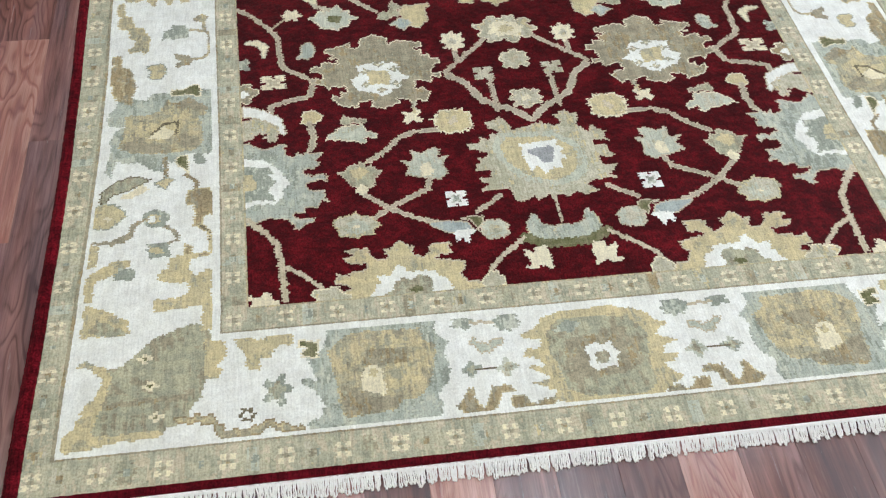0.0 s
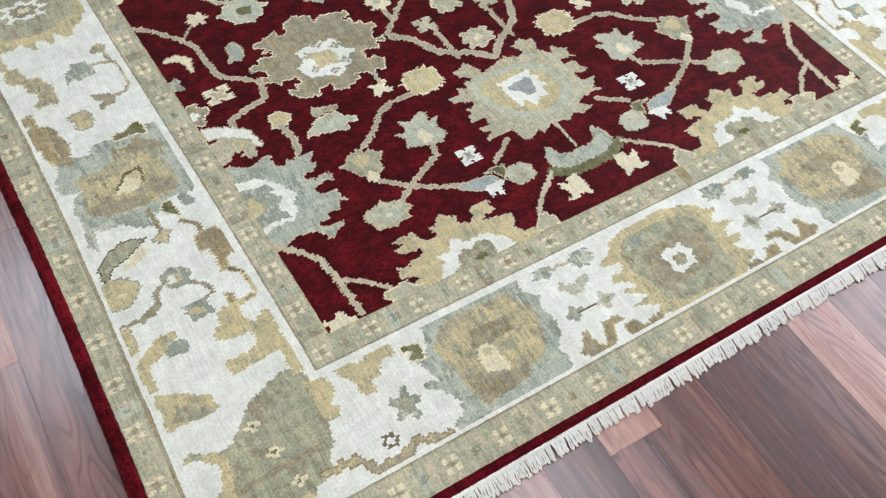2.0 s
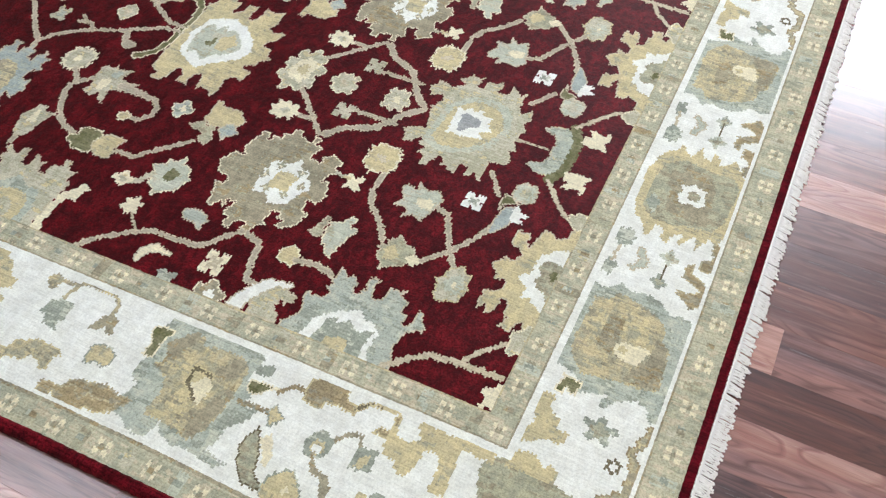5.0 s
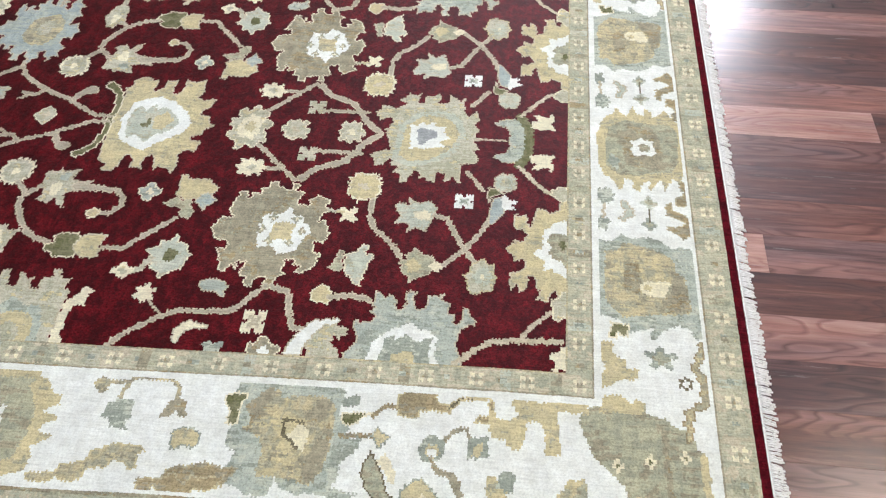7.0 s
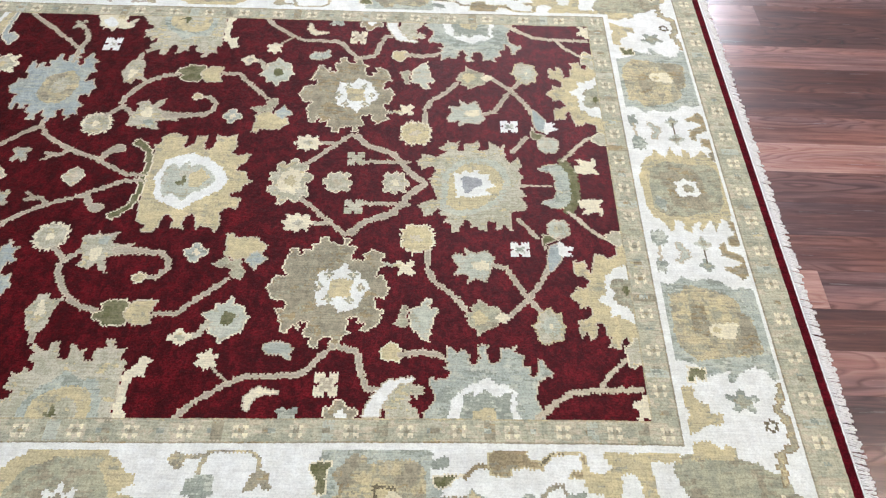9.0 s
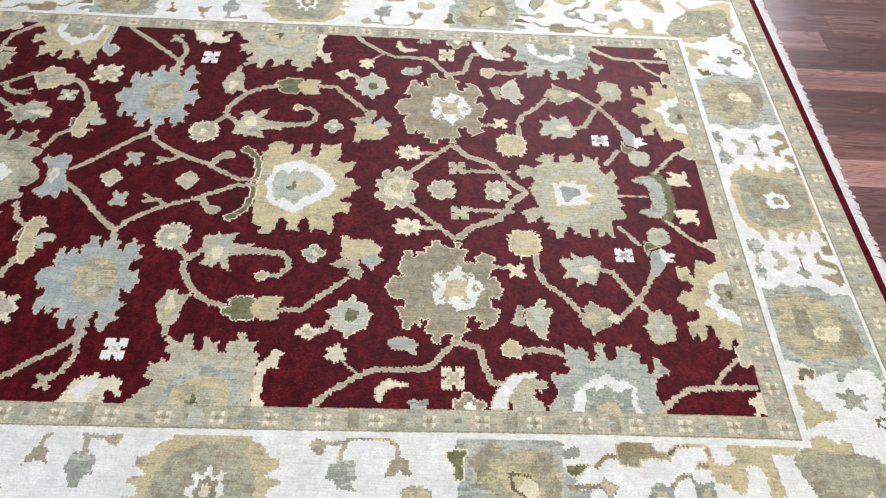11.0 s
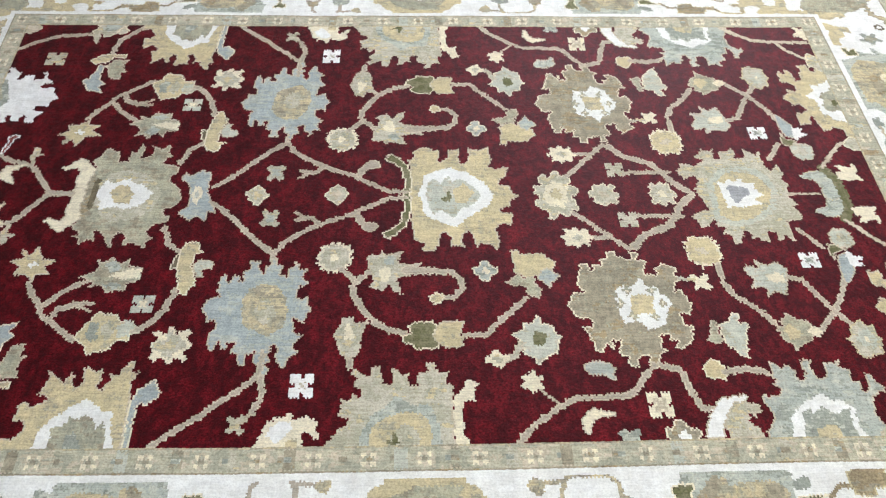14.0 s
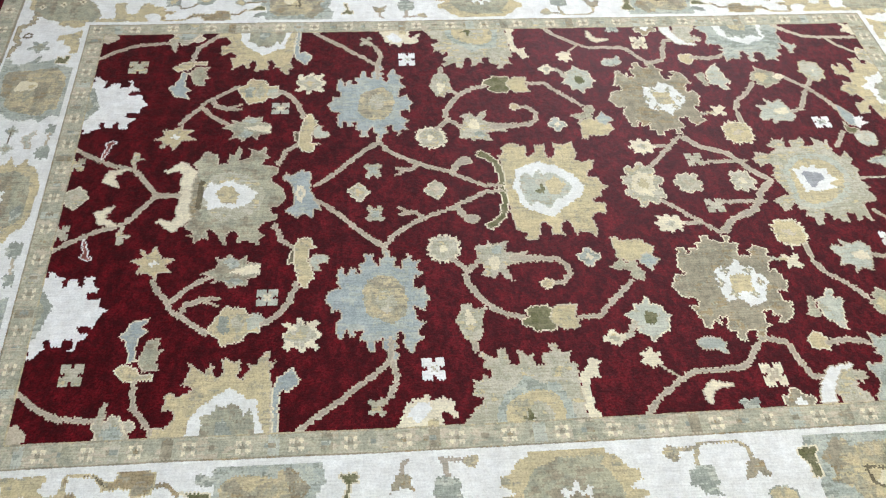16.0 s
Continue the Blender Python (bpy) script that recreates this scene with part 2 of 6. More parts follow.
troffer = tagged(new("ceiling_light"), "white metal fluorescent troffer with a bright diffuser, set in the ceiling", "ceiling light", "ceiling lights")
boxes("frame", [((-0.32, -0.62, -0.03), (-0.29, 0.62, 0)), ((0.29, -0.62, -0.03), (0.32, 0.62, 0)), ((-0.29, -0.62, -0.03), (0.29, -0.59, 0)), ((-0.29, 0.59, -0.03), (0.29, 0.62, 0))], metal.m, troffer)
boxes("diffuser", [((-0.29, -0.59, -0.02), (0.29, 0.59, -0.004))], lamp_mat.m, troffer, "glowing cool white diffuser")
troffer.location = (*TROFFERS[0], H)
for tx, ty in TROFFERS[1:]:
    lamp = copy_thing(troffer, pose(tx, ty, H))
    if tx < -1 or ty < 0:
        # unseen fill lights away from the rug, warmer to balance its colour
        glow = [c for c in lamp.children if c.name.startswith("diffuser")][0]
        glow.data = glow.data.copy()
        glow.data.materials[0] = warm_fill.m
        glow["label"] = "glowing warm white diffuser, added as fill to balance the rug colour"


# ---- the rug ----
# The design is drawn in an even plan (u across, v along, metres from the middle of the near end of the red field);
# weave() lays that plan as the real rug lies: a little wider on one half and skewed towards the far end.
L, HALF, KNOT, PILE = 2.43, 0.75, 0.004, 0.012
GUARD_IN, BORDER_IN, BORDER_OUT, GUARD_OUT = 0.807, 0.815, 1.088, 1.156
END_IN, END_BORDER, END_OUT, END_GUARD, END_RED = 0.058, 0.066, 0.303, 0.376, 0.396


def weave(u, v):
    axis = np.interp(v, [0, .3, .6, 1.0, 1.6, 2.0, L], [.722, .718, .713, .706, .698, .698, .695])
    left = np.interp(v, [0, .5, 1.0, L], [.724, .728, .738, .760]) / HALF
    right = np.interp(v, [0, .5, 1.0, L], [.778, .778, .785, .787]) / HALF
    skew = np.interp(v, [-.2, 0, .25, .5, 1.0, 2.1, L], [.004, .004, .02, .034, .036, .042, .092])
    # the border flares a little towards one corner
    flare = np.interp(v, [-.4, -.15, .1, .3, .6, .8], [.030, .028, .022, .014, .005, 0]) * np.clip((-u - GUARD_IN) / 0.27, 0, 1)
    # one half of the field is drawn in a little towards the axis, and its rows wander
    drawn = 0.013 * np.sin(np.pi * np.clip(u / HALF, 0, 1)) * np.interp(v, [.2, .7, 2.2, L], [.4, 1, 1.1, .6])
    wander = np.interp(v, [0, .3, .55, .75, 1.0, 1.2, 1.4, 2, L], [0, .006, .011, .007, -.004, -.011, .003, .004, 0]) * np.clip(u / 0.2, 0, 1) * np.clip((0.8 - u) / 0.2, 0, 1)
    return axis + np.where(u < 0, left, right) * u - flare - drawn, v + skew * u + wander


NU, NV = int(2 * 1.176 / KNOT), int((L + 2 * END_RED) / KNOT)
UC = (np.arange(NU) + 0.5) * KNOT - NU * KNOT / 2
VC = (np.arange(NV) + 0.5) * KNOT + (L - NV * KNOT) / 2
JOG = np.where(np.arange(NV) % 2, 0.001, -0.001)
COLOURS = list(WOOL)
owner = np.zeros((NV, NU), dtype=np.int32)
dye = np.zeros((NV, NU), dtype=np.int32)
PARTS = [("field", "")]
AU, AV = np.abs(UC)[None, :] + 0 * VC[:, None], np.maximum(-VC, VC - L)[:, None] + 0 * UC[None, :]
CLIP = {"field": (AU < HALF) & (AV < 0), "border": ((AU > BORDER_IN + 0.009) | (AV > END_BORDER + 0.009)) & (AU < BORDER_OUT - 0.010) & (AV < END_OUT - 0.008), "all": AU > -1}
ROWS_RNG = np.random.RandomState(7)


def lay(name, mask, colour, at=None):
    """Knots of one colour that belong to one part of the design."""
    if at is None:
        PARTS.append((name, ""))
        at = len(PARTS) - 1
    owner[mask], dye[mask] = at, COLOURS.index(colour)
    return at


def ring_mask(inner_u, inner_v, outer_u, outer_v):
    inside = (AU < inner_u) & (AV < inner_v)
    return (AU < outer_u) & (AV < outer_v) & ~inside


lay("edge_band", ring_mask(0, -9, 9, 9), "edge_red")
lay("outer_guard", ring_mask(0, -9, GUARD_OUT, END_GUARD), "guard")
lay("border_line", ring_mask(0, -9, BORDER_OUT + 0.006, END_OUT + 0.006), "taupe")
lay("main_border", ring_mask(0, -9, BORDER_OUT, END_OUT), "ivory")
lay("border_line", ring_mask(0, -9, GUARD_IN + 0.002, END_IN + 0.002), "taupe")
lay("inner_guard", ring_mask(0, -9, GUARD_IN - 0.003, END_IN - 0.003), "guard")
lay("border_line", ring_mask(0, -9, HALF + 0.004, 0.004), "tan")
lay("field", CLIP["field"], "burgundy")


def symmetries(sym):
    return [(a, b) for a in ((1, -1) if "x" in sym else (1,)) for b in ((0, 1) if "y" in sym else (0,))]


def window_of(u0, u1, v0, v1, mu, mv, jag=None):
    """The knots of a stretch of the plan, seen in the plan's own half."""
    cols = np.nonzero((mu * UC >= u0) & (mu * UC <= u1))[0]
    vv = L - VC if mv else VC
    rows = np.nonzero((vv >= v0) & (vv <= v1))[0]
    if not len(cols) or not len(rows):
        return None
    r, c = np.ix_(rows, cols)
    u, v = mu * (UC[None, cols] + JOG[rows][:, None]), vv[rows][:, None] + 0 * UC[None, cols]
    if jag:
        # hand-tied outlines: every few knots the line jumps a knot or two
        size, cell = jag
        su = np.sin(np.floor(v / cell) * 127.1 + np.floor(u / 0.07) * 31.7) * 43758.5453
        sv = np.sin(np.floor(u / cell) * 269.5 + np.floor(v / 0.07) * 18.3) * 24634.6345
        u, v = u + size * (su - np.floor(su) - 0.5), v + size * (sv - np.floor(sv) - 0.5)
    return r, c, u, v


def grown(mask):
    g = mask.copy()
    g[1:] |= mask[:-1]
    g[:-1] |= mask[1:]
    g[:, 1:] |= mask[:, :-1]
    g[:, :-1] |= mask[:, 1:]
    return g


def blob(name, centre, radii, teeth, depth, rings, sym="x", clip="field", power=2.4, turn=0):
    """A blossom with a toothed rim and rings of other colours inside it."""
    (cu, cv), (ru, rv) = centre, radii
    for mu, mv in symmetries(sym):
        got = window_of(cu - ru * 1.1, cu + ru * 1.1, cv - rv * 1.1, cv + rv * 1.1, mu, mv, None if name == "square_blossom" else (min(0.012, 0.14 * ru + 0.002), 0.011) if clip == "field" else (min(0.009, 0.15 * ru), 0.016))
        if got is None:
            continue
        r, c, u, v = got
        inside, at = CLIP[clip][r, c], None
        a, b = (u - cu) / ru, (v - cv) / rv
        angle = np.arctan2(b, a) + radians(turn)
        for scale, colour, *shape in rings:
            n, d = shape if shape else (teeth, depth)
            k = angle / (2 * np.pi) * n
            if n > 9:
                # uneven leafy fingers with a hooked side
                k = k + 0.22 * np.sin(angle * 3 + cu * 31 + cv * 17) + 0.12 * np.sin(angle * 7 + cv * 53)
                f = k - np.floor(k)
                each = np.abs(np.sin(np.floor(k) * 12.9 + cu * 37 + cv * 91 + scale * 7))
                wide = 0.5 + 0.22 * each
                tooth = np.clip(f / 0.14, 0, 1) * np.clip((wide - f) * 8.0, 0, 1) * (0.62 + 0.38 * each)
                tooth = tooth - 0.3 * ((np.abs(f - 0.32) < 0.07) & (each > 0.3))
                tooth = np.maximum(tooth, 0.4 * (np.abs(f - 0.88) < 0.05))
            else:
                tip = np.abs(k - np.floor(k) - 0.5) * 2
                tooth = np.clip((tip - 0.3) * 2.6, 0, 1)
            size = (np.abs(a) ** power + np.abs(b) ** power) ** (1 / power) / scale
            mask = (size < 1 - d * (1 - tooth)) & inside
            if name == "square_blossom":
                near, far = np.minimum(np.abs(a), np.abs(b)), np.maximum(np.abs(a), np.abs(b)) / scale
                mask = (far < 0.95) & ~((near < 0.14) & (far > 0.55)) & inside
            if at is None and clip == "field" and (n > 9 or min(ru, rv) > 0.022 and power < 3.5) and colour not in ("ivory", "cream"):
                rim = grown(mask) & inside
                at = lay(name, _where(r, c, rim), "sand" if n > 9 else "cream")
            at = lay(name, _where(r, c, mask), colour, at)


def _where(r, c, mask):
    full = np.zeros(owner.shape, dtype=bool)
    full[r, c] = mask
    return full


def stroke(name, points, width, colour, edge="sand", sym="x", clip="field"):
    """A vine, stem or leaf: a line of given width (or of widths that change from point to point)."""
    ws = width if isinstance(width, list) else [width] * len(points)
    pad = max(ws)
    us, vs = [p[0] for p in points], [p[1] for p in points]
    for mu, mv in symmetries(sym):
        got = window_of(min(us) - pad, max(us) + pad, min(vs) - pad, max(vs) + pad, mu, mv, (min(0.006 if clip == "field" else 0.014, 0.4 * max(ws)), 0.008 if clip == "field" else 0.012))
        if got is None:
            continue
        r, c, u, v = got
        mask = np.zeros(u.shape, dtype=bool)
        for (ua, va), (ub, vb), wa, wb in zip(points, points[1:], ws, ws[1:]):
            du, dv = ub - ua, vb - va
            s = np.clip(((u - ua) * du + (v - va) * dv) / max(du * du + dv * dv, 1e-9), 0, 1)
            mask |= np.hypot(u - ua - s * du, v - va - s * dv) < (wa + (wb - wa) * s) / 2
        inside = CLIP[clip][r, c]
        mask &= inside
        at = None
        if edge:
            core = ~grown(~mask)
            at = lay(name, _where(r, c, mask), edge)
            mask = core
        lay(name, _where(r, c, mask), colour, at)


def polygon_mask(u, v, outline):
    """Which knots lie inside a closed outline."""
    inside = np.zeros(u.shape, dtype=bool)
    for (ua, va), (ub, vb) in zip(outline, outline[1:] + outline[:1]):
        if va != vb:
            inside ^= ((va > v) != (vb > v)) & (u < ua + (v - va) * (ub - ua) / (vb - va))
    return inside


def patch(name, outline, colour, rim=None, inner=(), sym="x", clip="field"):
    """A leafy form drawn by its outline, with a rim one knot wide and other colours inside it."""
    us, vs = [p[0] for p in outline], [p[1] for p in outline]
    for mu, mv in symmetries(sym):
        got = window_of(min(us) - 0.012, max(us) + 0.012, min(vs) - 0.012, max(vs) + 0.012, mu, mv, (0.005, 0.009))
        if got is None:
            continue
        r, c, u, v = got
        inside = CLIP[clip][r, c]
        mask = polygon_mask(u, v, outline) & inside
        at = None
        if rim:
            at = lay(name, _where(r, c, mask), rim)
            mask &= ~grown(~mask & inside)
        at = lay(name, _where(r, c, mask), colour, at)
        for tint, line in inner:
            lay(name, _where(r, c, polygon_mask(u, v, line) & inside), tint, at)


# palmettes on the long axis
patch("rosette", [(0.109, 0.464), (0.133, 0.435), (0.149, 0.458), (0.169, 0.431), (0.181, 0.435), (0.169, 0.419), (0.181, 0.400), (0.138, 0.408), (0.133, 0.389), (0.162, 0.389), (0.169, 0.364), (0.181, 0.354), (0.169, 0.346), (0.138, 0.352), (0.138, 0.324), (0.174, 0.321), (0.162, 0.304), (0.145, 0.292), (0.182, 0.278), (0.110, 0.281), (0.087, 0.269), (0.111, 0.247), (0.076, 0.236), (0.053, 0.250), (0.038, 0.236), (0.009, 0.247), (-0.002, 0.229), (-0.014, 0.247), (-0.043, 0.234), (-0.052, 0.252), (-0.074, 0.232), (-0.102, 0.242), (-0.103, 0.279), (-0.181, 0.273)] + [(-0.167, 0.290), (-0.152, 0.299), (-0.173, 0.307), (-0.173, 0.321), (-0.146, 0.318), (-0.140, 0.340), (-0.181, 0.342), (-0.177, 0.360), (-0.161, 0.367), (-0.167, 0.383), (-0.146, 0.385), (-0.140, 0.399), (-0.182, 0.414), (-0.186, 0.435), (-0.153, 0.434), (-0.147, 0.452), (-0.126, 0.440), (-0.126, 0.466), (-0.105, 0.456), (-0.098, 0.467), (-0.120, 0.483), (-0.133, 0.503), (-0.112, 0.503), (-0.090, 0.522), (-0.068, 0.495), (-0.061, 0.468), (-0.039, 0.475), (0.017, 0.489), (0.051, 0.470), (0.074, 0.475), (0.057, 0.507), (0.090, 0.521), (0.101, 0.504), (0.120, 0.504), (0.120, 0.484)], "beige", rim="sand", inner=[("palesage", [(0.040, 0.453), (0.091, 0.407), (0.110, 0.363), (0.098, 0.312), (0.069, 0.283), (0.008, 0.272), (-0.064, 0.297), (-0.114, 0.353), (-0.124, 0.417), (-0.103, 0.462)]), ("wheat", [(0.040, 0.434), (0.068, 0.405), (0.086, 0.369), (0.075, 0.326), (0.053, 0.301), (0.008, 0.290), (-0.049, 0.311), (-0.093, 0.359), (-0.104, 0.413), (-0.083, 0.446)]), ("ivory", [(0.051, 0.421), (0.040, 0.407), (0.059, 0.387), (0.045, 0.380), (0.059, 0.356), (0.041, 0.355), (0.036, 0.328), (0.014, 0.331), (-0.003, 0.314), (-0.022, 0.343), (-0.037, 0.324), (-0.049, 0.356), (-0.054, 0.380), (-0.045, 0.401), (-0.061, 0.419), (-0.016, 0.417), (0.013, 0.423)]), ("bluegrey", [(0.029, 0.402), (0.034, 0.387), (0.018, 0.348), (-0.004, 0.349), (-0.022, 0.373), (-0.038, 0.392), (-0.009, 0.401)])], sym="")
stroke("stem", [(.000, .241), (.000, .166)], .006, "sand", edge=None, sym="")
stroke("cup", [(-.068, .181), (-.069, .146), (-.038, .132), (-.000, .130)], [.024, .047, .051, .055], "paleblue", edge='beige')
stroke("cup_band", [(-.097, .127), (-.059, .105), (-.002, .102)], [.027, .027, .027], "olive", edge=None)
stroke("stem", [(-.103, .125), (-.157, .083), (-.193, .053), (-.204, .013)], .012, "sand")
patch("bract", [(0.053, 0.097), (0.083, 0.100), (0.089, 0.080), (0.109, 0.092), (0.109, 0.076), (0.098, 0.054), (0.117, 0.044), (0.092, 0.036), (0.076, 0.044), (0.050, 0.031), (0.052, 0.050), (0.048, 0.071)], "cream")
patch("rosette", [(0.099, 1.246), (0.139, 1.251), (0.146, 1.237), (0.166, 1.241), (0.190, 1.222), (0.193, 1.203), (0.176, 1.186), (0.176, 1.171), (0.128, 1.170), (0.143, 1.147), (0.172, 1.145), (0.177, 1.153), (0.182, 1.110), (0.148, 1.115), (0.125, 1.111), (0.120, 1.097), (0.149, 1.086), (0.185, 1.089), (0.178, 1.056), (0.193, 1.031), (0.138, 1.022), (0.107, 1.035), (0.103, 1.016), (0.110, 0.978), (0.075, 0.986), (0.056, 1.005), (0.038, 1.005), (0.034, 0.979)] + [(0.011, 0.975), (-0.002, 0.958), (-0.022, 0.977), (-0.044, 0.982), (-0.051, 1.005), (-0.066, 1.006), (-0.073, 0.979), (-0.119, 0.985), (-0.103, 1.004), (-0.130, 1.026), (-0.161, 1.017), (-0.201, 1.025), (-0.181, 1.042), (-0.177, 1.067), (-0.191, 1.076), (-0.131, 1.091), (-0.145, 1.110), (-0.172, 1.113), (-0.190, 1.102), (-0.186, 1.145), (-0.162, 1.138), (-0.142, 1.150), (-0.142, 1.164), (-0.182, 1.170), (-0.202, 1.181), (-0.207, 1.212), (-0.179, 1.206), (-0.163, 1.231), (-0.122, 1.236)], "wheat", rim="sand", inner=[("ivory", [(-0.004, 1.221), (0.030, 1.212), (0.071, 1.211), (0.095, 1.173), (0.105, 1.134), (0.083, 1.087), (0.051, 1.048), (-0.001, 1.022), (-0.045, 1.042), (-0.078, 1.087), (-0.121, 1.127), (-0.100, 1.167), (-0.080, 1.204), (-0.026, 1.209)]), ("palesage", [(-0.015, 1.200), (0.049, 1.198), (0.058, 1.177), (0.042, 1.162), (0.072, 1.144), (0.050, 1.134), (0.059, 1.109), (0.032, 1.078), (-0.001, 1.052), (-0.039, 1.079), (-0.057, 1.111), (-0.089, 1.131), (-0.058, 1.160), (-0.075, 1.182)]), ("wheat", [(0.020, 1.127), (0.043, 1.101), (0.005, 1.073), (-0.035, 1.101), (-0.031, 1.123)]), ("olive", [(-0.014, 1.165), (-0.009, 1.145), (0.013, 1.144), (0.009, 1.135), (-0.025, 1.135), (-0.029, 1.150)])], sym="")
stroke("bracket", [(-0.004, 1.248), (0.080, 1.251), (0.117, 1.265), (0.145, 1.296)], [0.020, 0.020, 0.022, 0.030], "olive", edge='cream')
blob("blossom", (.000, .579), (.042, .034), 8, 0.25, [(1, 'beige'), (0.35, 'cream')], sym="")
blob("blossom", (.000, .733), (.042, .035), 8, 0.25, [(1, 'beige'), (0.35, 'sand')], sym="")
blob("fan_palmette", (.000, .858), (.088, .054), 9, 0.22, [(1, 'beige'), (0.62, 'cream', 7, 0.15), (0.3, 'wheat')], sym="")
blob("diamond", (.000, 1.641), (.037, .029), 8, 0.1, [(1, 'beige'), (0.5, 'wheat', 4, 0.3)], sym="", power=1.2)
blob("diamond", (.000, 1.432), (.038, .030), 8, 0.1, [(1, 'beige'), (0.5, 'sand', 4, 0.3)], sym="", power=1.2)
blob("diamond", (.000, 2.400), (.044, .035), 8, 0.1, [(1, 'beige'), (0.4, 'sand', 4, 0.3)], sym="", power=1.2)
blob("blossom", (-.086, 1.598), (.032, .025), 4, 0.28, [(1, 'beige'), (0.5, 'paleblue')], power=4, turn=45)
blob("square_blossom", (-.132, 2.420), (.027, .026), 4, 0.18, [(1, 'beige')], power=4, turn=45)
patch("butterfly_palmette", [(0.087, 1.838), (0.075, 1.823), (0.096, 1.793), (0.080, 1.769), (0.040, 1.770), (0.009, 1.771), (-0.021, 1.758), (-0.073, 1.740), (-0.066, 1.760), (-0.100, 1.765), (-0.081, 1.789), (-0.100, 1.806), (-0.067, 1.838), (-0.052, 1.825), (-0.030, 1.813), (0.024, 1.824), (0.047, 1.830), (0.055, 1.850)], "blue", rim="sand", inner=[("cream", [(0.001, 1.814), (0.032, 1.806), (0.024, 1.789), (-0.007, 1.785), (-0.040, 1.795), (-0.029, 1.807)]), ("palesage", [(-0.004, 1.806), (0.016, 1.802), (0.001, 1.793), (-0.019, 1.799)])], sym="")
patch("rosette", [(0.010, 2.107), (0.055, 2.096), (0.102, 2.085), (0.125, 2.099), (0.154, 2.080), (0.186, 2.067), (0.170, 2.043), (0.170, 2.031), (0.127, 2.027), (0.127, 2.002), (0.168, 2.002), (0.164, 1.989), (0.196, 1.975), (0.189, 1.966), (0.140, 1.971), (0.148, 1.945), (0.165, 1.938), (0.194, 1.948), (0.178, 1.925), (0.196, 1.895), (0.167, 1.899), (0.143, 1.882), (0.142, 1.902), (0.118, 1.908), (0.108, 1.857), (0.085, 1.861), (0.066, 1.877), (0.050, 1.874), (0.027, 1.855), (-0.016, 1.835)] + [(-0.038, 1.845), (-0.049, 1.857), (-0.054, 1.878), (-0.075, 1.872), (-0.081, 1.856), (-0.102, 1.858), (-0.109, 1.888), (-0.138, 1.904), (-0.157, 1.888), (-0.173, 1.898), (-0.197, 1.899), (-0.184, 1.918), (-0.174, 1.936), (-0.185, 1.957), (-0.151, 1.955), (-0.139, 1.973), (-0.152, 1.984), (-0.195, 1.980), (-0.185, 1.994), (-0.156, 2.007), (-0.132, 2.027), (-0.137, 2.038), (-0.172, 2.031), (-0.167, 2.050), (-0.187, 2.069), (-0.161, 2.070), (-0.154, 2.089), (-0.147, 2.071), (-0.122, 2.099), (-0.107, 2.089), (-0.076, 2.095)], "khaki", rim="sand", inner=[("beige", [(-0.022, 2.062), (0.038, 2.062), (0.079, 2.042), (0.092, 1.992), (0.071, 1.934), (0.004, 1.891), (-0.061, 1.906), (-0.094, 1.949), (-0.105, 2.003), (-0.075, 2.040)]), ("ivory", [(-0.001, 2.063), (0.022, 2.058), (0.056, 2.044), (0.038, 2.032), (0.058, 1.984), (0.040, 1.973), (0.036, 1.949), (0.003, 1.913), (-0.026, 1.928), (-0.047, 1.945), (-0.057, 1.979), (-0.049, 2.003), (-0.058, 2.047), (-0.033, 2.044)]), ("wheat", [(0.000, 2.028), (0.030, 2.015), (0.030, 1.986), (0.002, 1.964), (-0.035, 1.970), (-0.036, 2.007)]), ("taupe", [(-0.107, 2.089), (-0.012, 2.101), (0.067, 2.092), (0.072, 2.078), (-0.023, 2.078), (-0.107, 2.063)])], sym="")
stroke("bracket", [(-0.022, 2.066), (0.022, 2.071), (0.051, 2.067)], 0.014, "umber", edge=None)
stroke("collar", [(-0.008, 2.108), (0.043, 2.110), (0.087, 2.103), (0.120, 2.129), (0.098, 2.166)], [0.036, 0.034, 0.042, 0.036, 0.016], "cream")

# vines between the palmettes
stroke("vine", [(-.005, .504), (-.046, .541), (-.120, .583), (-.142, .633), (-.158, .660), (-.193, .685)], .020, "sage")
stroke("vine", [(-.084, .545), (-.085, .592), (-.083, .665)], .0145, "sage")
blob("square_blossom", (-.097, .684), (.028, .026), 4, 0.18, [(1, 'beige')], power=4, turn=45)
stroke("vine", [(-.070, .819), (-.133, .763), (-.185, .716), (-.199, .698)], .0145, "sage")
stroke("vine", [(-.159, .747), (-.160, .793)], .0145, "sage")
blob("blossom", (-.159, .823), (.035, .039), 8, 0.25, [(1, 'cream'), (0.35, 'beige', 4, 0.3)])
stroke("vine", [(-.010, 1.254), (-.015, 1.302), (-.041, 1.345), (-.070, 1.386), (-.109, 1.469), (-.144, 1.522), (-.179, 1.559), (-.215, 1.578), (-.259, 1.571)], .0145, "sage")
stroke("leaf", [(-.112, 1.465), (-.089, 1.491), (-.084, 1.516), (-.096, 1.532)], [.012, .014, .018, .012], "sage")
stroke("leaf", [(-.081, 1.513), (-.066, 1.536)], [.012, .008], "sage")
stroke("leaf", [(-.077, 1.378), (-.106, 1.359), (-.118, 1.342)], [.016, .024, .036], "sage")
stroke("vine", [(-.029, 1.757), (-.065, 1.717), (-.142, 1.648), (-.211, 1.579)], .0145, "sage")
stroke("vine", [(-.002, 2.124), (-.003, 2.188), (-.061, 2.223), (-.107, 2.259), (-.133, 2.333), (-.171, 2.396), (-.218, 2.453)], .015, "sage")
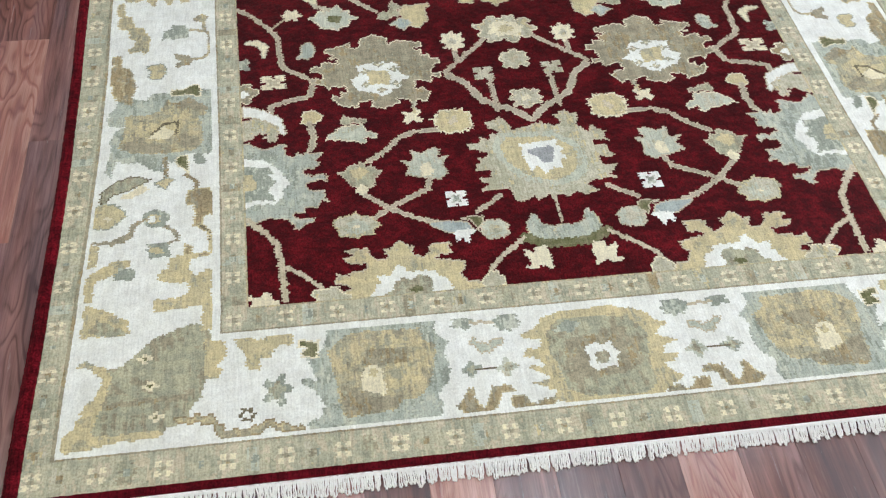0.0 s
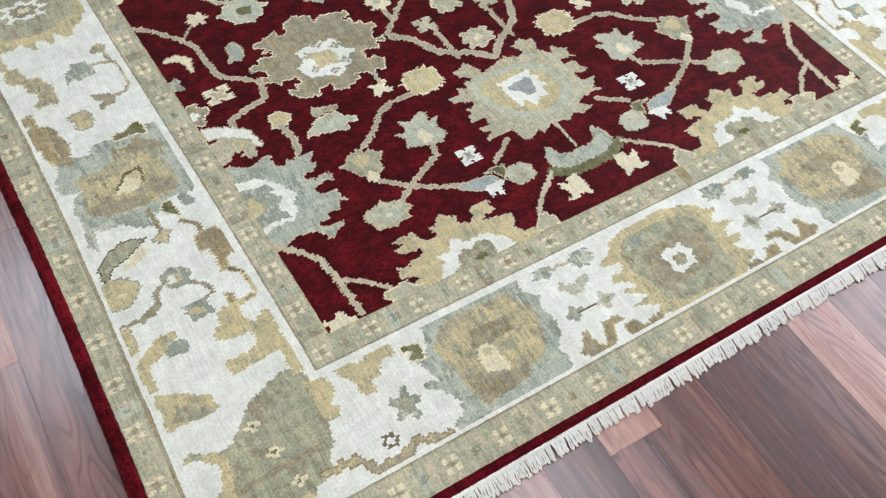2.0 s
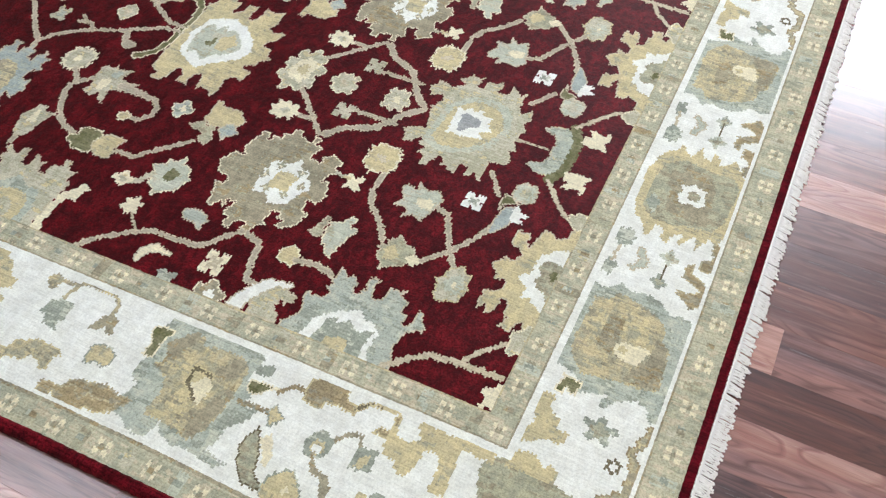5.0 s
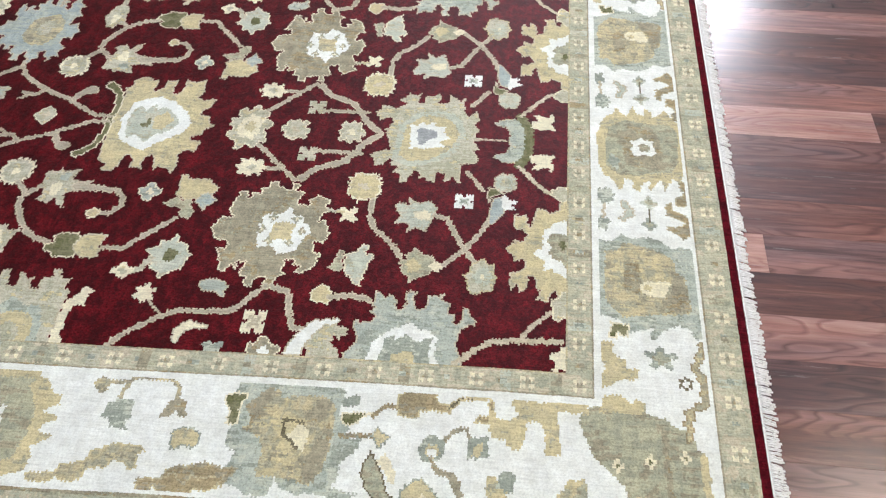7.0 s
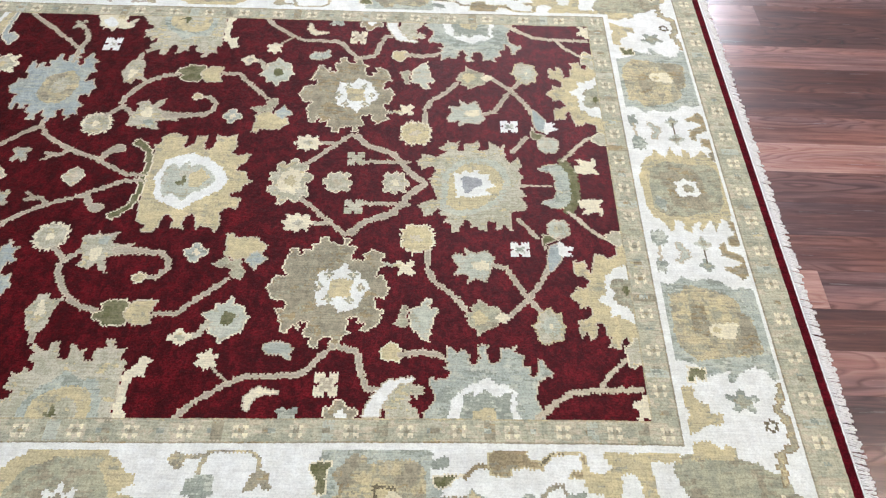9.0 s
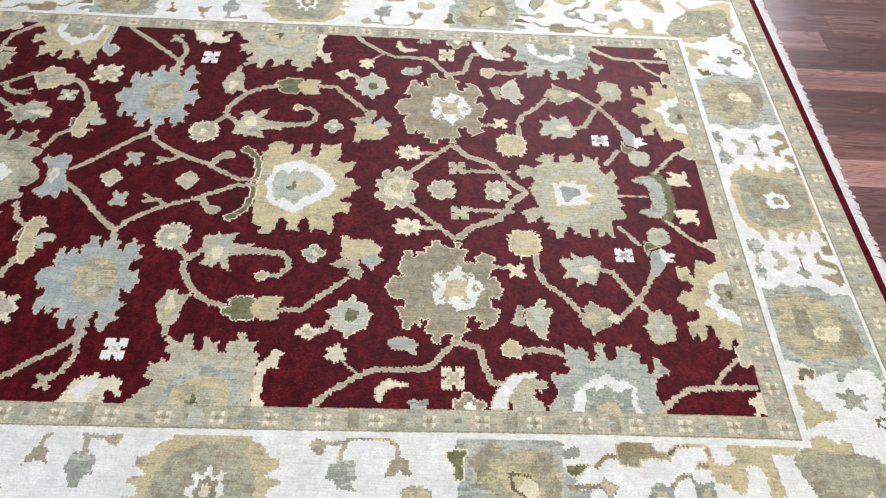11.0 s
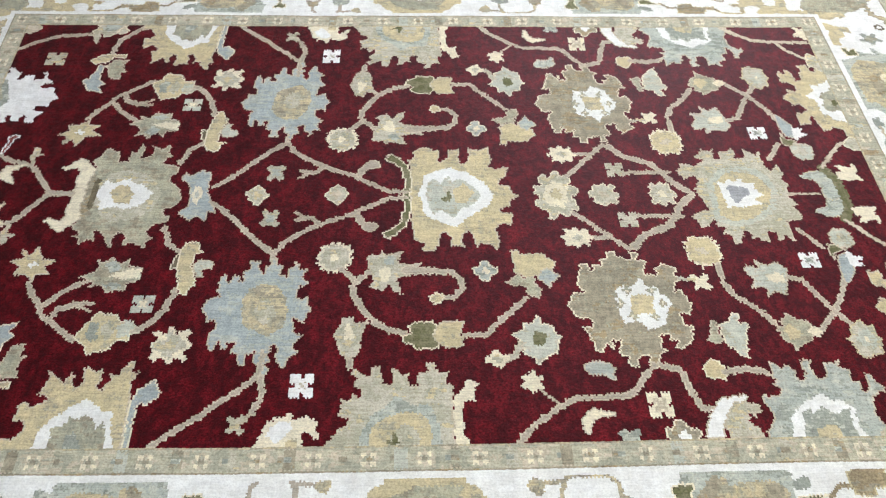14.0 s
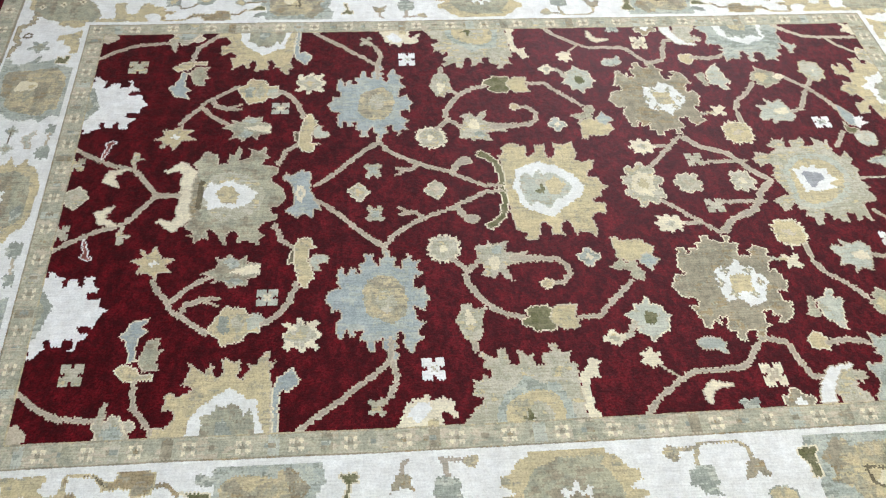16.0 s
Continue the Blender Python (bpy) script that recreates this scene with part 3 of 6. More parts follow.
stroke("flame", [(-.111, 2.274), (-.093, 2.317), (-.067, 2.324), (-.042, 2.295)], [.011, .029, .034, .013], "cream")
stroke("leaf", [(-.116, 2.262), (-.142, 2.262), (-.169, 2.261)], [.012, .015, .021], "beige")
stroke("leaf", [(-.145, 2.258), (-.153, 2.238)], [.012, .009], "beige", edge=None)
stroke("twig", [(-.159, 2.355), (-.198, 2.342), (-.218, 2.345), (-.228, 2.324)], [.011, .015, .021, .012], "rust", edge='ivory')
stroke("vine", [(-.121, 1.864), (-.176, 1.842), (-.209, 1.809)], .0145, "sage")

# taupe rosettes and what grows from them
patch("rosette", [(-0.272, 0.770), (-0.236, 0.780), (-0.230, 0.762), (-0.208, 0.761), (-0.204, 0.738), (-0.224, 0.739), (-0.237, 0.704), (-0.212, 0.703), (-0.212, 0.681), (-0.239, 0.687), (-0.241, 0.667), (-0.286, 0.679), (-0.288, 0.646), (-0.269, 0.652), (-0.255, 0.632), (-0.247, 0.639), (-0.259, 0.609), (-0.270, 0.597), (-0.293, 0.605), (-0.299, 0.585), (-0.318, 0.609), (-0.344, 0.614), (-0.335, 0.597), (-0.382, 0.584), (-0.414, 0.595), (-0.407, 0.618), (-0.447, 0.611), (-0.448, 0.592), (-0.493, 0.605), (-0.515, 0.629), (-0.513, 0.649), (-0.493, 0.638)] + [(-0.488, 0.658), (-0.471, 0.652), (-0.474, 0.675), (-0.509, 0.678), (-0.519, 0.665), (-0.529, 0.686), (-0.566, 0.690), (-0.565, 0.716), (-0.529, 0.711), (-0.535, 0.735), (-0.562, 0.739), (-0.557, 0.758), (-0.533, 0.761), (-0.525, 0.778), (-0.489, 0.766), (-0.487, 0.790), (-0.513, 0.781), (-0.498, 0.800), (-0.519, 0.810), (-0.518, 0.825), (-0.442, 0.846), (-0.448, 0.825), (-0.424, 0.821), (-0.416, 0.860), (-0.379, 0.874), (-0.340, 0.857), (-0.345, 0.828), (-0.318, 0.845), (-0.249, 0.829), (-0.247, 0.809), (-0.278, 0.804), (-0.251, 0.797), (-0.249, 0.781)], "taupe", rim="cream", inner=[("ivory", [(-0.338, 0.755), (-0.325, 0.741), (-0.325, 0.709), (-0.297, 0.694), (-0.325, 0.678), (-0.331, 0.651), (-0.349, 0.649), (-0.368, 0.633), (-0.382, 0.630), (-0.411, 0.648), (-0.439, 0.652), (-0.450, 0.674), (-0.459, 0.699), (-0.433, 0.711), (-0.438, 0.751), (-0.398, 0.756), (-0.380, 0.760)]), ("wheat", [(-0.353, 0.724), (-0.351, 0.671), (-0.410, 0.677), (-0.410, 0.728)])])
blob("spot", (-0.338, 0.727), (.016, .012), 4, 0.3, [(1, 'khaki'), (0.35, 'cream')], power=1.3)
blob("spot", (-0.338, 0.671), (.016, .013), 4, 0.3, [(1, 'khaki'), (0.35, 'cream')], power=1.3)
blob("spot", (-0.378, 0.750), (.016, .012), 4, 0.3, [(1, 'khaki'), (0.35, 'cream')], power=1.3)
blob("spot", (-0.379, 0.652), (.016, .012), 4, 0.3, [(1, 'khaki'), (0.35, 'cream')], power=1.3)
blob("spot", (-0.417, 0.726), (.016, .012), 4, 0.3, [(1, 'khaki'), (0.35, 'cream')], power=1.3)
blob("spot", (-0.419, 0.674), (.016, .012), 4, 0.3, [(1, 'khaki'), (0.35, 'cream')], power=1.3)
stroke("vine", [(-.555, .705), (-.622, .753), (-.637, .776), (-.641, .889), (-.664, .927), (-.709, .988), (-.752, 1.023)], .0145, "sage")
stroke("stem", [(-.658, .922), (-.631, .948), (-.613, .967)], .007, "sage")
blob("bud", (-.596, .978), (.028, .025), 6, 0.25, [(1, 'cream')])
stroke("vine", [(-.557, .690), (-.571, .652), (-.622, .641), (-.669, .624), (-.678, .599)], .016, "sage")
stroke("hook_leaf", [(-.753, .615), (-.702, .598), (-.663, .573), (-.648, .527)], [.037, .037, .034, .018], "ivory")
stroke("hook_leaf", [(-.753, .545), (-.707, .557), (-.675, .542), (-.675, .512), (-.692, .517)], [.076, .052, .039, .027, .009], "beige")
stroke("crescent", [(-.727, .874), (-.699, .874), (-.677, .852), (-.681, .816)], [.012, .024, .024, .012], "cream")
blob("square_blossom", (-.662, .710), (.033, .028), 4, 0.18, [(1, 'cream'), (0.55, 'sand', 4, 0.3)], power=4, turn=45)
blob("trefoil", (-.742, .677), (.037, .035), 5, 0.3, [(1, 'taupe'), (0.4, 'ivory', 4, 0.3)])
blob("step", (-.743, .787), (.023, .023), 4, 0.2, [(1, 'greyblue')], power=5, turn=45)
stroke("comma", [(-.562, .840), (-.565, .812), (-.593, .798)], [.040, .040, .011], "paleblue")
patch("blossom", [(-0.467, 1.012), (-0.450, 0.985), (-0.429, 0.983), (-0.433, 0.963), (-0.409, 0.946), (-0.433, 0.937), (-0.440, 0.912), (-0.463, 0.913), (-0.469, 0.897), (-0.498, 0.912), (-0.523, 0.913), (-0.531, 0.939), (-0.553, 0.961), (-0.528, 0.970), (-0.521, 0.992), (-0.496, 0.991)], "palesage", rim="cream", inner=[("olive", [(-0.468, 0.967), (-0.457, 0.954), (-0.469, 0.934), (-0.497, 0.940), (-0.497, 0.962)])])
stroke("stem", [(-.492, .993), (-.525, 1.007), (-.535, 1.032)], [.018, .015, .018], "beige")
blob("bud", (-.534, 1.050), (.023, .028), 4, 0.3, [(1, 'cream'), (0.5, 'beige')], power=3)
blob("bud", (-.312, .546), (.027, .024), 4, 0.4, [(1, 'cream')], power=4, turn=45)
stroke("stem", [(-.305, .564), (-.301, .595)], .011, "beige", edge=None)
patch("tulip", [(-0.446, 0.537), (-0.434, 0.512), (-0.408, 0.497), (-0.411, 0.480), (-0.439, 0.489), (-0.443, 0.464), (-0.477, 0.477), (-0.536, 0.488), (-0.549, 0.484), (-0.540, 0.499), (-0.514, 0.522), (-0.502, 0.533), (-0.477, 0.534)], "palesage", rim="cream")
patch("sepal", [(-0.489, 0.572), (-0.460, 0.557), (-0.434, 0.554), (-0.434, 0.538), (-0.460, 0.540), (-0.494, 0.533), (-0.502, 0.546), (-0.494, 0.563)], "khaki", rim="sand")
patch("bud", [(-0.559, 0.598), (-0.540, 0.573), (-0.551, 0.556), (-0.567, 0.552), (-0.572, 0.541), (-0.603, 0.554), (-0.599, 0.571), (-0.598, 0.590), (-0.583, 0.597)], "wheat", rim="cream")
stroke("stem", [(-0.577, 0.551), (-0.574, 0.490), (-0.581, 0.461)], 0.018, "sage")
blob("round_blossom", (-.209, .520), (.057, .048), 16, 0.14, [(1, 'cream'), (0.85, 'wheat', 16, 0.1), (0.3, 'sand')])
stroke("vine", [(-.257, .493), (-.318, .493), (-.363, .472), (-.395, .434), (-.444, .402)], .0145, "sage")
stroke("vine", [(-.467, .301), (-.409, .249), (-.347, .212), (-.304, .193)], .0145, "sage")
stroke("vine", [(-.297, .337), (-.307, .300), (-.359, .276), (-.409, .249), (-.454, .217)], .0145, "sage")
patch("blossom", [(-0.526, 0.374), (-0.506, 0.375), (-0.495, 0.393), (-0.465, 0.403), (-0.453, 0.403), (-0.449, 0.388), (-0.435, 0.393), (-0.427, 0.374), (-0.412, 0.371), (-0.429, 0.347), (-0.436, 0.326), (-0.456, 0.311), (-0.479, 0.318), (-0.495, 0.327), (-0.502, 0.348)], "khaki", rim="sand", inner=[("wheat", [(-0.491, 0.378), (-0.466, 0.388), (-0.444, 0.374), (-0.469, 0.346), (-0.488, 0.353)])])
blob("bud", (-.468, .314), (.015, .017), 4, 0.2, [(1, 'cream')], power=3)
patch("blossom", [(-0.337, 0.431), (-0.305, 0.418), (-0.281, 0.434), (-0.260, 0.427), (-0.266, 0.401), (-0.239, 0.400), (-0.259, 0.370), (-0.247, 0.342), (-0.280, 0.322), (-0.296, 0.333), (-0.312, 0.336), (-0.348, 0.346), (-0.358, 0.348), (-0.346, 0.375), (-0.367, 0.399), (-0.337, 0.394), (-0.330, 0.412)], "palesage", rim="sand", inner=[("cream", [(-0.315, 0.379), (-0.296, 0.385), (-0.283, 0.356), (-0.292, 0.341), (-0.313, 0.344), (-0.318, 0.358)])])
patch("star_blossom", [(-0.539, 0.233), (-0.512, 0.235), (-0.494, 0.246), (-0.472, 0.233), (-0.452, 0.228), (-0.436, 0.200), (-0.453, 0.190), (-0.451, 0.172), (-0.479, 0.173), (-0.496, 0.164), (-0.512, 0.173), (-0.535, 0.175), (-0.538, 0.198), (-0.550, 0.209)], "beige", rim="wheat", inner=[("palesage", [(-0.517, 0.212), (-0.489, 0.224), (-0.465, 0.210), (-0.464, 0.188), (-0.495, 0.178), (-0.516, 0.187)]), ("cream", [(-0.497, 0.207), (-0.485, 0.203), (-0.493, 0.195), (-0.501, 0.197)])])
blob("square_blossom", (-.243, .261), (.026, .026), 4, 0.18, [(1, 'ivory'), (0.45, 'greyblue', 4, 0.4)], power=4, turn=45)
patch("petal", [(-0.333, 0.197), (-0.297, 0.197), (-0.269, 0.197), (-0.229, 0.190), (-0.219, 0.165), (-0.239, 0.155), (-0.265, 0.157), (-0.288, 0.162)], "blue", rim="sand")
patch("petal", [(-0.265, 0.162), (-0.233, 0.169), (-0.209, 0.156), (-0.230, 0.146), (-0.231, 0.125), (-0.251, 0.141), (-0.260, 0.127), (-0.267, 0.147)], "ivory")
patch("calyx", [(-0.251, 0.200), (-0.210, 0.203), (-0.188, 0.203), (-0.185, 0.184), (-0.207, 0.155), (-0.219, 0.188)], "olive", rim="sand")
stroke("stem", [(-.198, .217), (-.133, .259)], .013, "sage")
blob("round_blossom", (-.165, .160), (.034, .028), 10, 0.14, [(1, 'palesage'), (0.5, 'beige')])

# half palmettes along the field edge
patch("edge_palmette", [(-0.789, 0.514), (-0.748, 0.497), (-0.733, 0.502), (-0.705, 0.474), (-0.676, 0.482), (-0.656, 0.490), (-0.638, 0.483), (-0.646, 0.472), (-0.641, 0.446), (-0.623, 0.444), (-0.615, 0.459), (-0.604, 0.446), (-0.579, 0.461), (-0.584, 0.449), (-0.549, 0.448), (-0.557, 0.437), (-0.576, 0.425), (-0.563, 0.415), (-0.563, 0.399), (-0.604, 0.394), (-0.604, 0.384), (-0.584, 0.373), (-0.549, 0.378), (-0.550, 0.352)] + [(-0.568, 0.357), (-0.595, 0.351), (-0.600, 0.333), (-0.584, 0.323), (-0.552, 0.326), (-0.560, 0.306), (-0.547, 0.285), (-0.568, 0.291), (-0.576, 0.271), (-0.608, 0.272), (-0.611, 0.257), (-0.639, 0.261), (-0.631, 0.248), (-0.605, 0.237), (-0.589, 0.240), (-0.592, 0.223), (-0.616, 0.217), (-0.623, 0.205), (-0.642, 0.210), (-0.631, 0.219), (-0.649, 0.241), (-0.684, 0.246), (-0.706, 0.246), (-0.728, 0.235), (-0.791, 0.238)], "paleblue", rim="sand", inner=[("ivory", [(-0.776, 0.466), (-0.720, 0.440), (-0.695, 0.436), (-0.671, 0.410), (-0.657, 0.387), (-0.642, 0.353), (-0.654, 0.341), (-0.661, 0.311), (-0.681, 0.292), (-0.720, 0.297), (-0.749, 0.287), (-0.777, 0.271)]), ("greyblue", [(-0.776, 0.435), (-0.724, 0.416), (-0.686, 0.413), (-0.680, 0.391), (-0.695, 0.388), (-0.672, 0.366), (-0.690, 0.348), (-0.687, 0.325), (-0.676, 0.303), (-0.720, 0.309), (-0.777, 0.302)]), ("wheat", [(-0.776, 0.410), (-0.730, 0.388), (-0.716, 0.346), (-0.777, 0.333)])])
patch("edge_palmette", [(-0.588, -0.010), (-0.561, 0.025), (-0.516, 0.023), (-0.528, 0.037), (-0.559, 0.040), (-0.550, 0.060), (-0.552, 0.071), (-0.522, 0.063), (-0.518, 0.075), (-0.482, 0.074), (-0.478, 0.090), (-0.526, 0.100), (-0.530, 0.112), (-0.508, 0.119), (-0.529, 0.133), (-0.510, 0.139), (-0.473, 0.135), (-0.469, 0.118), (-0.454, 0.100), (-0.425, 0.102), (-0.440, 0.128), (-0.421, 0.129), (-0.413, 0.141), (-0.399, 0.151), (-0.387, 0.138), (-0.362, 0.128), (-0.371, 0.107), (-0.346, 0.096), (-0.331, 0.111), (-0.331, 0.132), (-0.295, 0.132), (-0.275, 0.130), (-0.284, 0.114), (-0.276, 0.097), (-0.307, 0.097), (-0.319, 0.089), (-0.283, 0.082), (-0.251, 0.073), (-0.254, 0.055), (-0.269, 0.045), (-0.258, 0.032), (-0.254, 0.019), (-0.227, 0.021), (-0.195, -0.021)], "wheat", rim="sand", inner=[("ivory", [(-0.488, -0.013), (-0.462, 0.022), (-0.465, 0.030), (-0.452, 0.036), (-0.458, 0.056), (-0.430, 0.053), (-0.416, 0.067), (-0.410, 0.082), (-0.395, 0.078), (-0.388, 0.061), (-0.326, 0.058), (-0.322, 0.041), (-0.303, 0.036), (-0.293, 0.017), (-0.283, -0.019)]), ("khaki", [(-0.463, -0.015), (-0.428, 0.015), (-0.420, 0.033), (-0.403, 0.044), (-0.387, 0.037), (-0.360, 0.050), (-0.335, 0.037), (-0.340, -0.021)]), ("olive", [(-0.391, 0.011), (-0.376, 0.021), (-0.358, 0.014), (-0.362, 0.004), (-0.385, 0.005)])])
stroke("corner_vine", [(-.756, .261), (-.703, .206), (-.679, .170), (-.671, .106), (-.667, .009)], .015, "sand")
stroke("corner_vine", [(-.669, .105), (-.628, .081), (-.581, .030)], .011, "sand")
blob("edge_leaf", (-.567, .005), (.042, .029), 5, 0.3, [(1, 'beige')])
blob("edge_leaf", (-.715, .007), (.035, .030), 5, 0.3, [(1, 'cream')])
blob("edge_leaf", (-.196, .012), (.025, .029), 4, 0.3, [(1, 'beige')])
patch("edge_palmette", [(-0.761, 1.433), (-0.721, 1.400), (-0.707, 1.395), (-0.697, 1.378), (-0.683, 1.374), (-0.672, 1.398), (-0.647, 1.389), (-0.628, 1.392), (-0.636, 1.383), (-0.640, 1.371), (-0.621, 1.372), (-0.632, 1.351), (-0.611, 1.349), (-0.602, 1.368), (-0.584, 1.357), (-0.571, 1.374), (-0.553, 1.365), (-0.565, 1.354), (-0.576, 1.332), (-0.553, 1.328), (-0.550, 1.309), (-0.596, 1.303), (-0.599, 1.283), (-0.569, 1.282), (-0.558, 1.287), (-0.561, 1.272), (-0.577, 1.259), (-0.569, 1.246), (-0.602, 1.248), (-0.603, 1.226), (-0.569, 1.225), (-0.566, 1.200), (-0.544, 1.210), (-0.541, 1.190), (-0.569, 1.183), (-0.566, 1.158), (-0.600, 1.167), (-0.600, 1.153), (-0.771, 1.150)], "beige", rim="sand", inner=[("paleblue", [(-0.762, 1.355), (-0.714, 1.344), (-0.679, 1.326), (-0.658, 1.297), (-0.629, 1.274), (-0.651, 1.237), (-0.652, 1.201), (-0.702, 1.182), (-0.764, 1.175)]), ("wheat", [(-0.762, 1.332), (-0.708, 1.324), (-0.684, 1.296), (-0.666, 1.255), (-0.673, 1.224), (-0.695, 1.202), (-0.763, 1.196)]), ("beige", [(-0.762, 1.292), (-0.722, 1.282), (-0.694, 1.253), (-0.715, 1.229), (-0.763, 1.219)]), ("olive", [(-0.735, 1.301), (-0.736, 1.281), (-0.715, 1.280), (-0.718, 1.273), (-0.745, 1.266), (-0.749, 1.281)])])
patch("horn", [(-0.764, 1.150), (-0.630, 1.150), (-0.618, 1.134), (-0.585, 1.117), (-0.593, 1.105), (-0.600, 1.095), (-0.623, 1.108), (-0.645, 1.101), (-0.642, 1.113), (-0.645, 1.128), (-0.659, 1.133), (-0.723, 1.131), (-0.737, 1.121), (-0.764, 1.123)], "cream")
stroke("stem", [(-0.518, 1.380), (-0.553, 1.378)], 0.014, "sage")
patch("bud", [(-0.460, 1.417), (-0.440, 1.406), (-0.415, 1.399), (-0.406, 1.376), (-0.431, 1.368), (-0.423, 1.349), (-0.418, 1.333), (-0.457, 1.353), (-0.489, 1.355), (-0.518, 1.361), (-0.529, 1.380), (-0.514, 1.400), (-0.489, 1.408)], "beige", rim="sand", inner=[("cream", [(-0.473, 1.394), (-0.423, 1.388), (-0.440, 1.374), (-0.473, 1.371)])])

# scrolling vines in the middle of the field
blob("round_blossom", (-.222, 1.426), (.052, .045), 14, 0.16, [(1, 'cream'), (0.8, 'beige', 14, 0.1), (0.25, 'cream')])
stroke("vine", [(-.261, 1.409), (-.296, 1.378), (-.346, 1.377), (-.414, 1.337), (-.452, 1.289), (-.461, 1.256)], .016, "sage")
stroke("vine", [(-.301, 1.369), (-.271, 1.341)], .0145, "sage")
patch("bud", [(-0.465, 1.262), (-0.460, 1.243), (-0.443, 1.250), (-0.426, 1.234), (-0.423, 1.192), (-0.440, 1.178), (-0.465, 1.191), (-0.477, 1.178), (-0.503, 1.178), (-0.506, 1.229), (-0.493, 1.242), (-0.490, 1.255)], "olive", rim="cream")
patch("bud", [(-0.436, 1.181), (-0.423, 1.165), (-0.423, 1.119), (-0.448, 1.126), (-0.498, 1.123), (-0.503, 1.165), (-0.490, 1.180), (-0.470, 1.194)], "wheat", rim="sand")
stroke("vine", [(-.465, 1.120), (-.464, 1.070), (-.402, 1.013), (-.360, .971)], .0145, "sage")
patch("blossom", [(-0.229, 1.348), (-0.213, 1.338), (-0.219, 1.320), (-0.203, 1.311), (-0.215, 1.295), (-0.207, 1.279), (-0.203, 1.258), (-0.238, 1.271), (-0.248, 1.250), (-0.245, 1.215), (-0.270, 1.221), (-0.283, 1.238), (-0.289, 1.265), (-0.302, 1.275), (-0.326, 1.263), (-0.344, 1.260), (-0.332, 1.281), (-0.308, 1.295), (-0.332, 1.308), (-0.326, 1.322), (-0.317, 1.342), (-0.299, 1.327), (-0.277, 1.338), (-0.252, 1.346)], "beige", rim="sand", inner=[("cream", [(-0.271, 1.320), (-0.252, 1.305), (-0.265, 1.288), (-0.299, 1.292), (-0.302, 1.309)]), ("paleblue", [(-0.227, 1.306), (-0.219, 1.279), (-0.246, 1.280), (-0.250, 1.298)])])
stroke("scroll", [(-0.267, 1.249), (-0.270, 1.194), (-0.272, 1.146), (-0.294, 1.122), (-0.324, 1.117), (-0.351, 1.136), (-0.354, 1.166)], [0.030, 0.022, 0.016, 0.016, 0.016, 0.016, 0.016], "sage")
patch("bud", [(-0.353, 1.201), (-0.337, 1.179), (-0.345, 1.162), (-0.367, 1.166), (-0.379, 1.182), (-0.367, 1.192)], "wheat", rim="cream")
blob("star_blossom", (-.269, 1.061), (.030, .028), 4, 0.4, [(1, 'paleblue'), (0.4, 'cream')])
patch("bracket", [(-0.310, 1.016), (-0.282, 0.987), (-0.297, 0.967), (-0.282, 0.943), (-0.316, 0.941), (-0.334, 0.929), (-0.361, 0.940), (-0.352, 0.964), (-0.325, 0.969)], "khaki", rim="sand")
patch("fan_palmette", [(-0.201, 0.997), (-0.201, 0.976), (-0.216, 0.973), (-0.214, 0.913), (-0.230, 0.903), (-0.240, 0.887), (-0.269, 0.896), (-0.288, 0.939), (-0.297, 0.954), (-0.291, 0.974), (-0.274, 0.998), (-0.250, 0.988)], "wheat", rim="sand")
patch("petal", [(-0.274, 0.931), (-0.259, 0.909), (-0.278, 0.890), (-0.288, 0.881), (-0.306, 0.899), (-0.329, 0.911), (-0.306, 0.923), (-0.297, 0.936)], "blue", rim="sand")
